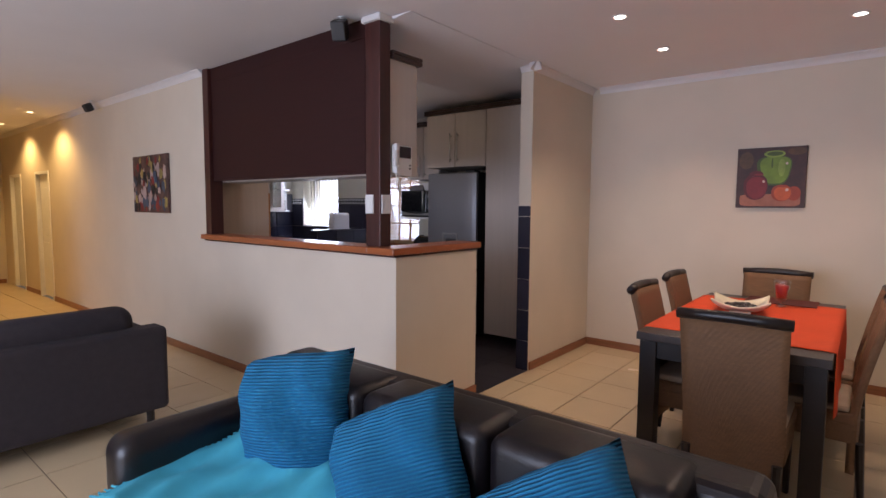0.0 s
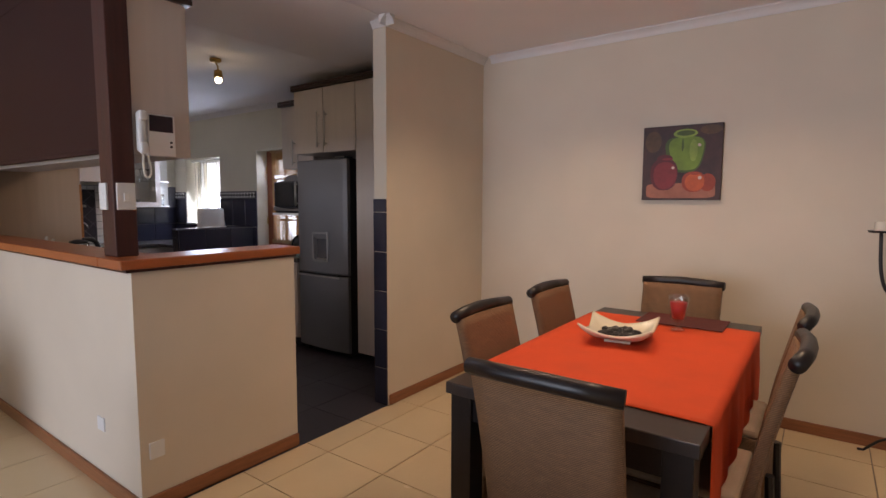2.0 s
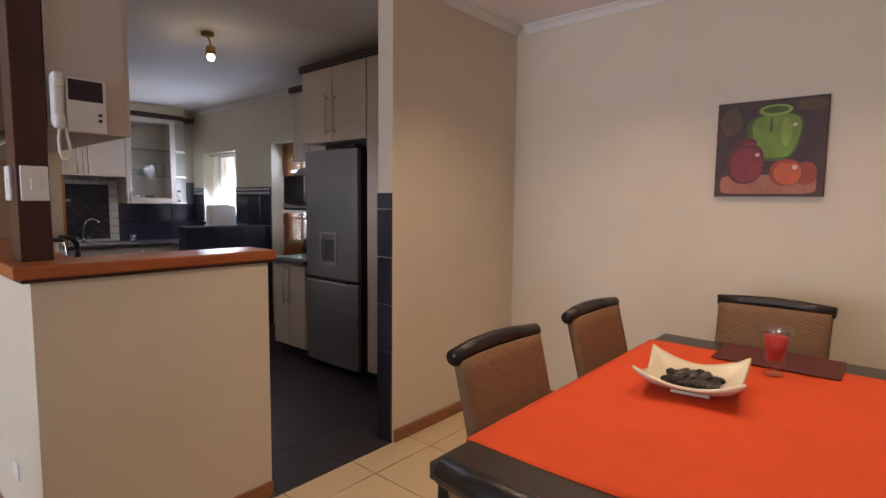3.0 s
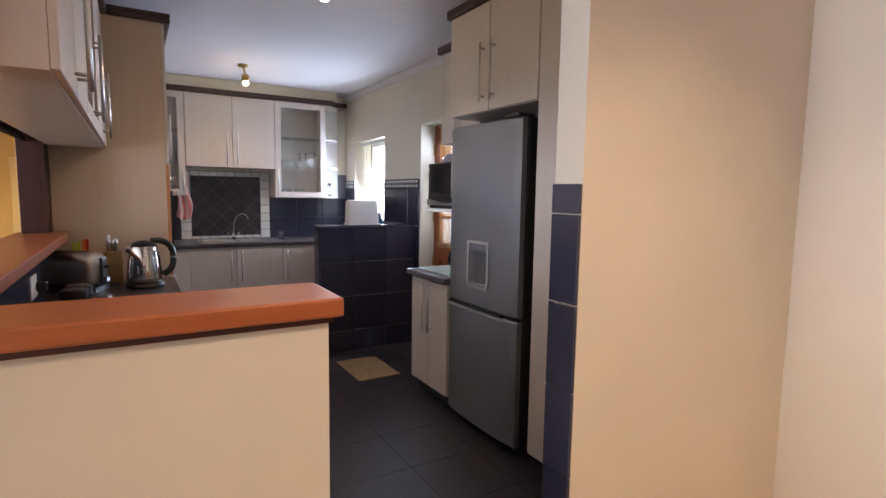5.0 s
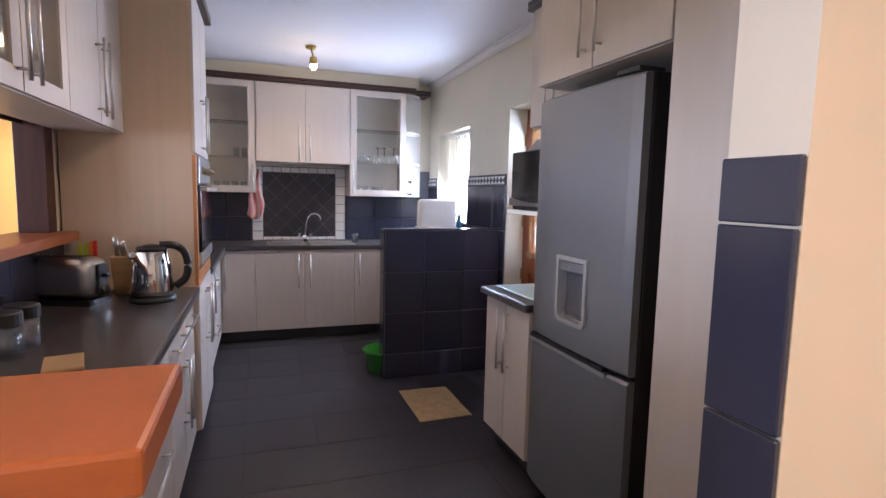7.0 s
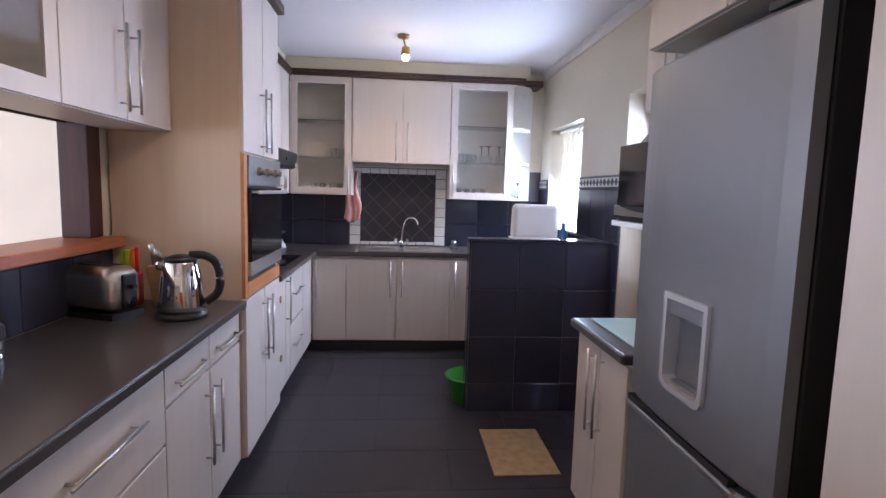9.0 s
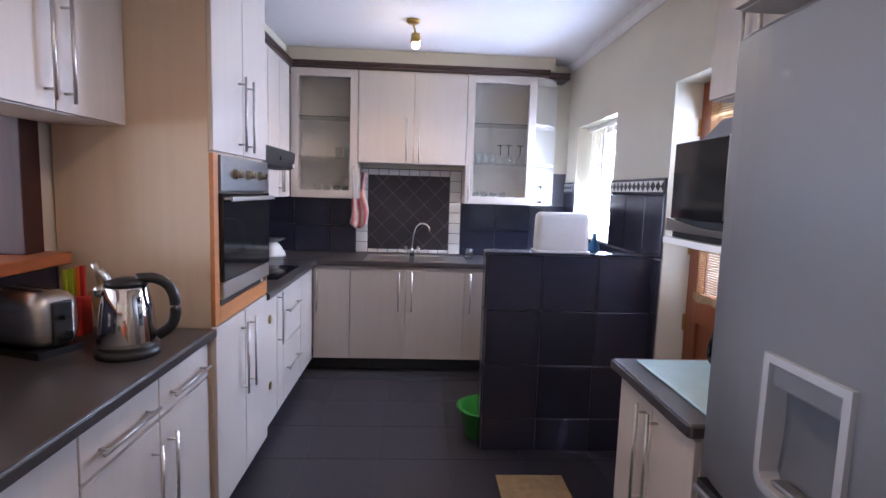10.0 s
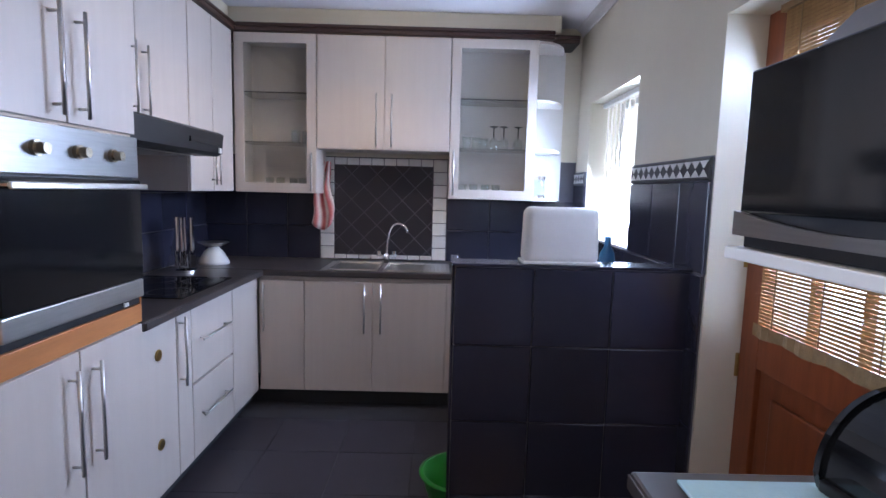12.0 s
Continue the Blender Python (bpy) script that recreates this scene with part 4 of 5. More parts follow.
for u0, u1, hx in ((-3.20, -2.79, -2.84), (-2.79, -2.375, -2.74)):
    handle(front(w, "S", u0, u1, 1.91, 2.50, 7.225), (hx, 7.207, 2.12), 0.32, "z", (0, -1, 0))
pan = unit("pantry_cabinet", "tall pale grey maple pantry cupboard beside the fridge", -2.372, -1.625, 7.225, 7.815, 0, 2.50, "tall kitchen units", kick=0.1)
handle(front(pan, "S", -2.372, -1.625, 0.1, 2.50, 7.225), (-1.85, 7.207, 1.05), 0.34, "z", (0, -1, 0))
cr2 = thing("cabinet_cornice", "dark brown wooden moulding above the fridge cabinets", "moulding")
part("moulding", crown(-3.23, -1.625, 7.19, 7.81, 2.50), TRIM, cr2)
part("moulding", crown(-3.76, -3.235, 7.43, 7.81, 2.44), TRIM, cr2)

# ---- dining table and chairs ----
TX0, TX1, TY0, TY1, TZ = -0.165, 0.72, 5.50, 7.27, 0.782
tb = thing("dining_table", "dark-stained wooden dining table with square legs", "table")
part("tabletop", bx(TX0, TX1, TY0, TY1, TZ - 0.045, TZ, bevel=0.004), TTOP, tb)
part("apron", box(box(box(bx(TX0 + 0.03, TX1 - 0.03, TY0 + 0.03, TY0 + 0.055, 0.64, TZ - 0.045), TX0 + 0.03, TX1 - 0.03, TY1 - 0.055, TY1 - 0.03, 0.64, TZ - 0.045), TX0 + 0.03, TX0 + 0.055, TY0 + 0.055, TY1 - 0.055, 0.64, TZ - 0.045), TX1 - 0.055, TX1 - 0.03, TY0 + 0.055, TY1 - 0.055, 0.64, TZ - 0.045), DWOOD, tb)
for x in (TX0 + 0.015, TX1 - 0.105):
    for y in (TY0 + 0.015, TY1 - 0.105):
        part("leg", bx(x, x + 0.09, y, y + 0.09, 0, TZ - 0.046, bevel=0.004), DWOOD, tb)
cl = thing("tablecloth", "bright orange cotton cloth laid across the table", "tablecloth")
CY0, CY1 = 5.66, 7.09


def cloth(u, v):
    s = (u - 0.5) * (TX1 - TX0 + 0.66)
    half, y = (TX1 - TX0) / 2 + 0.006, CY0 + (CY1 - CY0) * v
    cx = (TX0 + TX1) / 2
    if abs(s) <= half:
        return (cx + s, y + 0.004 * math.sin(9 * s), TZ + 0.004 + 0.0015 * math.sin(14 * v + 4 * s))
    k = abs(s) - half
    sway = 0.012 * math.sin(22 * v) * min(1, k * 6) + 0.01 * k
    return (cx + math.copysign(half + 0.002 + abs(sway), s), y, TZ + 0.004 - k)


part("cloth_sheet", sheet(bmesh.new(), 48, 40, cloth, 0.0025), ORANGE, cl, smooth=True)
pm = thing("placemat", "maroon woven placemat on the table end", "placemat")
part("weave", bx(0.13, 0.57, 6.94, 7.23, TZ + 0.009, TZ + 0.013, bevel=0.001), PLACEMAT, pm)
bo = thing("square_bowl", "cream square ceramic bowl of black pebbles", "bowl", (0.185, 6.47, TZ + 0.008), 8)


def dish(u, v):
    x, y = (u - 0.5) * 2, (v - 0.5) * 2
    r = max(abs(x), abs(y))
    lift = 0.06 * max(0, r - 0.35) ** 1.3 + 0.05 * (x * y) ** 2
    pinch = 1 - 0.10 * (1 - min(abs(x), abs(y)) / max(r, 1e-3)) * r
    return (0.168 * x * pinch, 0.168 * y * pinch, 0.012 + lift)


part("dish", sheet(bmesh.new(), 20, 20, dish, 0.009), CERAMIC, bo, smooth=True)
part("foot", bx(-0.06, 0.06, -0.06, 0.06, 0.0, 0.010), CERAMIC, bo)
pb = slab_mesh("pebble", 0.05, 0.034, 0.022, PEBBLE, 0.009)
rng = random.Random(4)
for k in range(46):
    a, r = rng.uniform(0, 6.28), 0.085 * math.sqrt(rng.random())
    pq = piece("pebble", pb, bo, (r * math.cos(a), r * math.sin(a), 0.034 + 0.022 * rng.random() * (1 - r / 0.1)), rng.uniform(0, 360))
    pq.rotation_euler = (rng.uniform(-0.4, 0.4), rng.uniform(-0.4, 0.4), rng.uniform(0, 6))
gl = thing("glass_vase", "clear ribbed glass holding red candle wax", "glass", (0.37, 6.86, TZ + 0.008))
prof = [(0.0, 0.0), (0.035, 0.0), (0.035, 0.006), (0.010, 0.02), (0.012, 0.04)] + [(0.035 + 0.02 * k / 8 + 0.003 * (k % 2), 0.05 + 0.017 * k) for k in range(9)]
part("goblet", lathe(bmesh.new(), prof + [(0.050, 0.186), (0.030, 0.06), (0.0, 0.055)], 24), THIN, gl, smooth=True)
part("red_wax", lathe(bmesh.new(), [(0.0, 0.06), (0.028, 0.062), (0.043, 0.15), (0.0, 0.15)], 20), REDGLASS, gl, smooth=True)


def chair():
    c = thing("dining_chair", "woven brown rush dining chair with dark rolled top rail", "chair", group="chairs round the table")
    W = 0.225

    def back(u, v):
        z = 0.14 + 0.815 * v
        lean = -0.20 - 0.11 * max(0, v - 0.35) ** 1.25 / 0.58 - 0.015 * math.cos((u - 0.5) * 3.0)
        return ((u - 0.5) * 2 * W * (1 - 0.05 * (1 - v)), lean, z)

    part("backrest", sheet(bmesh.new(), 10, 20, back, 0.035), WICKER, c, smooth=True)
    bm = bmesh.new()
    tube(bm, [(-W - 0.008, -0.305, 0.97), (-W * 0.5, -0.325, 0.977), (0, -0.330, 0.98), (W * 0.5, -0.325, 0.977), (W + 0.008, -0.305, 0.97)], 0.026, 12)
    part("top_rail", bm, DWOOD, c, "dark rolled top rail", smooth=True)
    part("seat", bx(-W, W, -0.19, 0.24, 0.39, 0.45, bevel=0.012), WICKER, c)
    part("skirt", box(box(bx(-W + 0.01, W - 0.01, 0.20, 0.225, 0.30, 0.392), -W + 0.005, -W + 0.03, -0.185, 0.20, 0.30, 0.392), W - 0.03, W - 0.005, -0.185, 0.20, 0.30, 0.392), WICKER, c)
    part("seat_pad", bx(-W + 0.01, W - 0.01, -0.17, 0.23, 0.45, 0.485, bevel=0.014), BEIGE, c, "beige fabric seat pad")
    for x in (-W + 0.03, W - 0.03):
        part("leg", rod(bmesh.new(), (x, 0.20, 0), (x, 0.195, 0.39), 0.016, 8, 0.022), DWOOD, c)
        part("leg", rod(bmesh.new(), (x, -0.235, 0), (x, -0.215, 0.30), 0.016, 8, 0.022), DWOOD, c)
    return c


first = chair()
first.matrix_world = pose(0.355, 5.53, 0, 0, 0, 0)
for x, y, a in ((0.28, 7.06, 180), (0.02, 5.97, -90), (0.01, 6.70, -90), (0.62, 6.05, 90), (0.62, 6.68, 90)):
    copy_thing(first, pose(x, y, 0, 0, 0, a))


# ---- living room ----
def pillowy(x0, x1, y0, y1, z0, z1, r=0.05, seg=4):
    return bx(x0, x1, y0, y1, z0, z1, bevel=r, seg=seg)


so = thing("leather_sofa", "black-brown leather sofa facing away from the dining table", "sofa")
SX0, SX1 = -1.45, 0.70
part("base", pillowy(SX0 + 0.03, SX1 - 0.03, 3.30, 4.17, 0.07, 0.30, 0.03), LEATHER, so)
part("backrest_frame", pillowy(SX0 + 0.04, SX1 - 0.04, 4.03, 4.23, 0.10, 0.752, 0.05), LEATHER, so)
for k in range(3):
    x = SX0 + 0.20 + k * 0.583
    part("back_cushion", pillowy(x + 0.004, x + 0.579, 3.88, 4.16, 0.40, 0.765, 0.05, 4), LEATHER, so, smooth=True)
    part("seat_cushion", pillowy(x + 0.003, x + 0.580, 3.26, 3.93, 0.29, 0.44, 0.05, 4), LEATHER, so, smooth=True)
for x, top_z in ((SX0, 0.60), (SX1 - 0.20, 0.68)):
    part("armrest", pillowy(x, x + 0.20, 3.26, 4.19, 0.08, top_z, 0.075, 5), LEATHER, so, smooth=True)
for x in (SX0 + 0.08, SX1 - 0.08):
    for y in (3.36, 4.12):
        part("foot", rod(bmesh.new(), (x, y, 0), (x, y, 0.08), 0.025, 10), DWOOD, so)
gs = thing("fabric_sofa", "charcoal fabric sofa seen from behind", "sofa")
part("base", pillowy(-3.70, -2.83, 2.10, 4.08, 0.09, 0.36, 0.03), CHARCOAL, gs)
part("backrest", pillowy(-2.98, -2.80, 2.08, 4.10, 0.10, 0.66, 0.035), CHARCOAL, gs)
for y in (2.10, 3.95):
    part("armrest", pillowy(-3.70, -2.97, y - 0.02, y + 0.14, 0.10, 0.62, 0.04), CHARCOAL, gs)
for y in (2.26, 3.10):
    part("seat_cushion", pillowy(-3.68, -3.0, y, y + 0.835, 0.36, 0.48, 0.04), CHARCOAL, gs, smooth=True)
    part("back_cushion", pillowy(-3.12, -2.90, y - 0.0, y + 0.85, 0.46, 0.80, 0.10, 5), CHARCOAL, gs, smooth=True)
for x in (-3.62, -2.88):
    for y in (2.2, 4.0):
        part("foot", rod(bmesh.new(), (x, y, 0), (x, y, 0.10), 0.025, 10), DWOOD, gs)


def cushion(at, tilt, turn, roll, size=0.44):
    c = thing("scatter_cushion", "bright blue ribbed corduroy cushion on the leather sofa", "cushion", group="blue cushions on the sofa")
    bm = bmesh.new()
    n = 18

    def side(sgn):
        def f(u, v):
            x, y = (u - 0.5) * 2, (v - 0.5) * 2
            e = max(0, (1 - x * x)) * max(0, (1 - y * y))
            ear = 1 + (0.07 * (x * y) ** 4 if x > 0 and y > 0 else -0.13 * (x * y) ** 2)
            h = sgn * 0.15 * e ** 0.42 + 0.016 * math.sin(4 * x + 3 * y) + 0.007 * math.sin(11 * x * y + 5 * x)
            return (size / 2 * x * ear, h, size / 2 * y * ear)
        return f

    sheet(bm, n, n, side(1))
    sheet(bm, n, n, side(-1))
    bmesh.ops.remove_doubles(bm, verts=bm.verts[:], dist=0.004)
    part("cover", bm, TEAL, c, smooth=True)
    c.matrix_world = Matrix.Translation(at) @ pose(0, 0, 0, 0, 0, turn) @ pose(0, 0, 0, tilt, 0, 0) @ pose(0, 0, 0, 0, roll, 0)
    return c


cushion((-0.93, 3.79, 0.64), -14, 24, -6, 0.47)
cushion((-0.35, 3.78, 0.585), -24, 12, -24, 0.47)
cushion((0.25, 3.76, 0.555), -30, 8, -30, 0.47)
th = thing("throw_blanket", "turquoise knitted throw with fringed edge on the sofa", "blanket")


def drape(u, v):
    x, y = -1.26 + 0.85 * u, 3.80 - 0.62 * v
    z = 0.452 + 0.05 * math.exp(-((v - 0.05) / 0.25) ** 2) + 0.014 * math.sin(19 * u + 5 * v) * (0.4 + 0.6 * v) + 0.008 * math.sin(31 * u - 9 * v)
    return (x + 0.03 * math.sin(7 * v), y, z + 0.012)


part("knit", sheet(bmesh.new(), 44, 26, drape, 0.008), AQUA, th, smooth=True)
bm = bmesh.new()
for k in range(26):
    v = k / 25
    p = Vector(drape(0, v))
    tube(bm, [p, p + Vector((-0.03, 0.004 * math.sin(k), -0.012)), p + Vector((-0.055, 0.01 * math.sin(3 * k), -0.018))], 0.004, 5)
part("fringe", bm, AQUA, th)

# pictures
pic = thing("still_life_picture", "square canvas of red, green and orange jars on dark ground", "picture")
def paint(name, color, var=0.3):
    return mat(name, color, 0.55, var=var, scale=9, fine=40, bump=0.03)


P_BG, P_TAN, P_PINK = paint("picture_dark_ground", (0.050, 0.018, 0.015), 0.6), paint("picture_ochre_patch", (0.095, 0.045, 0.018), 0.5), paint("picture_rose_cloth", (0.34, 0.12, 0.07))
P_RED, P_RED2 = paint("picture_crimson_paint", (0.20, 0.018, 0.022)), paint("picture_dark_crimson_paint", (0.10, 0.010, 0.014))
P_GRN, P_GRN2, P_GRN3 = paint("picture_green_paint", (0.15, 0.24, 0.022)), paint("picture_deep_green_paint", (0.055, 0.09, 0.012)), paint("picture_lime_paint", (0.24, 0.34, 0.05))
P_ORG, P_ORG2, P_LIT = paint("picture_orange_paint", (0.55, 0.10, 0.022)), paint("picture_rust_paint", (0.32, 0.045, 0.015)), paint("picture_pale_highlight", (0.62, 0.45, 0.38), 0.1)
part("canvas", bx(-0.12, 0.392, NW - 0.03, NW - 0.001, 1.48, 1.996, bevel=0.003), P_BG, pic)
layer = itertools.count(1)


def daub(name, material, cx, cz, rx, rz, taper=0.0, power=2.0):
    """One rounded stroke of paint lying on the canvas; taper narrows it towards the foot."""
    bm = bmesh.new()
    n, y = 28, NW - 0.0302 - 0.0003 * next(layer)
    ring = []
    for k in range(n):
        c, q = math.cos(2 * math.pi * k / n), math.sin(2 * math.pi * k / n)
        u, w = math.copysign(abs(c) ** (2 / power), c), math.copysign(abs(q) ** (2 / power), q)
        ring.append((cx + rx * u * (1 + taper * w), cz + rz * w))
    fro, bac = [bm.verts.new((x, y, z)) for x, z in ring], [bm.verts.new((x, NW - 0.0298, z)) for x, z in ring]
    bm.faces.new(fro)
    for k in range(n):
        bm.faces.new((fro[k], fro[(k + 1) % n], bac[(k + 1) % n], bac[k]))
    part(name, bm, material, pic)


daub("painted_ground", P_TAN, -0.05, 1.89, 0.055, 0.075)
daub("painted_ground", P_TAN, 0.32, 1.955, 0.068, 0.032)
daub("painted_cloth", P_PINK, 0.135, 1.545, 0.225, 0.052, power=6.0)
daub("painted_cloth", P_ORG2, 0.31, 1.60, 0.05, 0.06)
daub("painted_jar", P_GRN2, 0.160, 1.795, 0.122, 0.125, 0.20, 3.2)
daub("painted_jar", P_GRN, 0.168, 1.800, 0.106, 0.115, 0.20, 3.2)
daub("painted_lip", P_GRN3, 0.160, 1.938, 0.078, 0.030)
daub("painted_lip", P_GRN2, 0.162, 1.940, 0.060, 0.018)
daub("painted_sheen", P_GRN3, 0.215, 1.82, 0.026, 0.075)
daub("painted_stroke", P_GRN2, 0.145, 1.86, 0.007, 0.045)
daub("painted_jar", P_RED2, 0.028, 1.660, 0.092, 0.112, 0.05, 2.3)
daub("painted_jar", P_RED, 0.036, 1.652, 0.078, 0.096, 0.05, 2.2)
daub("painted_lip", P_RED2, 0.030, 1.772, 0.052, 0.026)
daub("painted_lip", P_RED, 0.050, 1.766, 0.036, 0.008)
daub("painted_jar", P_ORG2, 0.222, 1.605, 0.074, 0.070, 0.05, 2.3)
daub("painted_jar", P_ORG, 0.230, 1.602, 0.062, 0.060, 0.05, 2.2)
daub("painted_lip", P_ORG2, 0.232, 1.662, 0.032, 0.010)
for cx, cz, rx in ((0.088, 1.705, 0.010), (0.252, 1.855, 0.010), (0.262, 1.632, 0.012)):
    daub("painted_highlight", P_LIT, cx, cz, rx, rx)
ab = thing("abstract_picture", "colourful abstract canvas on the living room wall", "picture")
part("canvas", bx(-5.56, -4.71, 4.95, 4.979, 1.385, 1.99, bevel=0.003), mat("abstract_ground", (0.10, 0.05, 0.04), 0.6, var=0.7, scale=9, fine=40), ab)
cols = [mat("abstract_red", (0.22, 0.022, 0.02), 0.6, var=0.5), mat("abstract_grey_blue", (0.06, 0.08, 0.12), 0.6, var=0.5), mat("abstract_ochre", (0.36, 0.26, 0.08), 0.6, var=0.5), mat("abstract_black", (0.02, 0.018, 0.02), 0.6, var=0.5), mat("abstract_pale", (0.42, 0.30, 0.27), 0.6, var=0.4)]
rng = random.Random(11)
for k in range(96):
    x, z, r = rng.uniform(-5.53, -4.74), rng.uniform(1.41, 1.96), rng.uniform(0.018, 0.055)
    bm = bmesh.new()
    s = rng.randint(4, 8)
    ph = rng.uniform(0, 6)
    f = bm.faces.new([bm.verts.new((x + r * rng.uniform(0.6, 1.2) * math.cos(ph + 6.283 * i / s), 4.949 - 0.0001 * k, z + 1.4 * r * rng.uniform(0.6, 1.2) * math.sin(ph + 6.283 * i / s))) for i in range(s)])
    bmesh.ops.translate(bm, verts=bm.verts[:], vec=(max(-5.555 - min(v.co.x for v in bm.verts), 0) + min(-4.715 - max(v.co.x for v in bm.verts), 0), 0, max(1.39 - min(v.co.z for v in bm.verts), 0) + min(1.985 - max(v.co.z for v in bm.verts), 0)))
    part("paint_patch", bm, cols[rng.randrange(5)], ab)

# speakers
def speaker(at, rz, k):
    s = thing("ceiling_speaker", "small black speaker on a ceiling bracket", "speaker", at, rz, group="small speakers")
    tilt = pose(0, 0, -0.05, 28, 0, 0)
    part("cabinet", bx(-0.05 * k, 0.05 * k, -0.06 * k, 0.06 * k, -0.075 * k, 0.055 * k, bevel=0.012), BLACKP, s).matrix_basis = pose(0, 0, -0.03) @ tilt
    part("grille", bx(-0.044 * k, 0.044 * k, -0.066 * k, -0.06 * k, -0.065 * k, 0.045 * k, bevel=0.002), DARKGREY, s).matrix_basis = pose(0, 0, -0.03) @ tilt
    part("bracket", rod(rod(bmesh.new(), (0, 0.03, -0.06), (0, 0.03, -0.006), 0.010, 10), (0, 0.03, -0.007), (0, 0.03, 0.0), 0.028, 14), WHITE, s, "white ceiling bracket")


speaker((-6.45, 4.82, CZ), 10, 0.72)
speaker((-1.93, 4.87, CZ), 35, 0.95)

# candle stand by the dining wall
ca = thing("candle_stand", "black wrought-iron candle stand with white candle", "candle stand", (1.355, 7.70, 0))
bm = bmesh.new()
tube(bm, bent([(-0.13, 0, 1.30), (-0.12, 0, 1.10), (-0.09, 0, 0.98), (-0.03, 0, 0.93), (0, 0, 0.90), (0, 0, 0.50), (0, 0, 0.12)]), 0.009, 8)
tube(bm, bent([(0.13, 0, 1.30), (0.12, 0, 1.10), (0.09, 0, 0.98), (0.03, 0, 0.93), (0, 0, 0.90)]), 0.009, 8)
part("stem", bm, BLACKP, ca, smooth=True)
for a in (0.5, 2.6, 4.7):
    part("leg", tube(bmesh.new(), [(0, 0, 0.16), (0.08 * math.cos(a), 0.08 * math.sin(a), 0.10), (0.15 * math.cos(a), 0.15 * math.sin(a), 0.02), (0.18 * math.cos(a), 0.18 * math.sin(a), 0.012)], 0.008, 6), BLACKP, ca)
for x in (-0.13, 0.13):
    part("drip_plate", lathe(bmesh.new(), [(0.0, 1.30), (0.055, 1.30), (0.062, 1.312), (0.0, 1.308)], 18, (x, 0, 0)), BLACKP, ca)
    part("candle", lathe(bmesh.new(), [(0.032, 1.308), (0.032, 1.36), (0.026, 1.362), (0.0, 1.355)], 16, (x, 0, 0)), CREAMW, ca, "short white candle")

# lamps
for k, (x, y) in enumerate(DOWNLIGHTS + CORRIDOR_LIGHTS):
    d = thing("downlight", "recessed round ceiling downlight, lit", "ceiling light", (x, y, CZ), group="recessed downlights")
    part("bezel", lathe(bmesh.new(), [(0.036, -0.004), (0.05, -0.006), (0.052, -0.001), (0.036, -0.001)], 24, caps=False), WHITE, d)
    part("lens", lathe(bmesh.new(), [(0.0, -0.003), (0.036, -0.003), (0.036, -0.001), (0.0, -0.001)], 20), DISC if k < 4 else AMBERDISC, d)
for x, y in KITCHEN_SPOTS:
    s = thing("kitchen_spotlight", "aged brass ceiling spotlight with lit bulb", "ceiling light", (x, y, KZ), group="kitchen spotlights")
    part("ceiling_plate", lathe(bmesh.new(), [(0.045, 0.0), (0.045, -0.018), (0.03, -0.028), (0.0, -0.028)], 18), BRASS, s, smooth=True)
    part("arm", tube(bmesh.new(), bent([(0, 0, -0.02), (0.012, 0.01, -0.06), (0.0, 0.02, -0.09)]), 0.007, 8), BRASS, s)
    part("spot_head", lathe(bmesh.new(), [(0.018, 0.035), (0.03, 0.03), (0.036, -0.03), (0.032, -0.03), (0.0, 0.0)], 16, (0.0, 0.02, -0.12)), BRASS, s, smooth=True)
    part("bulb", lathe(bmesh.new(), [(0.0, 0.0), (0.02, -0.008), (0.028, -0.03), (0.018, -0.05), (0.0, -0.056)], 14, (0.0, 0.02, -0.135)), BULB, s, smooth=True).visible_shadow = False

# switches, sockets, intercom
def plate(x0, x1, y0, y1, z0, z1, label, name="light_switch", rocker=None):
    p = thing(name, label, "switch" if "switch" in name else "socket")
    part("cover_plate", bx(x0, x1, y0, y1, z0, z1, bevel=0.003), PLASTIC, p)
    if rocker:
        part("rocker", bx(*rocker, bevel=0.002), WHITE, p)
    return p


plate(-1.812, -1.737, 4.975, 4.986, 1.42, 1.545, "white switch plate on the corner post", rocker=(-1.788, -1.762, 4.971, 4.976, 1.46, 1.50))
plate(-1.681, -1.67, 4.996, 5.078, 1.42, 1.545, "white switch plate on the corner post", rocker=(-1.671, -1.666, 5.025, 5.05, 1.46, 1.50))
plate(-1.532, -1.522, 5.02, 5.09, 0.25, 0.33, "cream socket plate low on the half wall", "wall_socket")
plate(-1.98, -1.90, 4.972, 4.982, 0.30, 0.37, "cream socket plate low on the half wall", "wall_socket")
sk = plate(-3.30, -3.14, 5.086, 5.10, 0.96, 1.06, "white double socket on the tiled splashback", "wall_socket")
part("plug", bx(-3.29, -3.25, 5.10, 5.14, 0.985, 1.025, bevel=0.006), BLACKP, sk, "black plug")
ic = thing("intercom", "white wall intercom with handset and small screen", "intercom", (0, 0, 0))
part("body", bx(-1.698, -1.662, 5.142, 5.274, 1.678, 1.880, bevel=0.006), PLASTIC, ic)
part("screen", bx(-1.6625, -1.6600, 5.150, 5.262, 1.795, 1.872, bevel=0.001), mat("dark_screen", (0.03, 0.012, 0.02), 0.15, var=0.1), ic, "dark screen")
for z in (1.727, 1.748):
    part("button", rod(bmesh.new(), (-1.663, 5.250, z), (-1.656, 5.250, z), 0.006, 10), BLACKP, ic)
hs = bmesh.new()
box(hs, -1.690, -1.652, 5.096, 5.138, 1.690, 1.884, bevel=0.016, seg=4)
box(hs, -1.668, -1.640, 5.098, 5.136, 1.684, 1.738, bevel=0.011, seg=3)
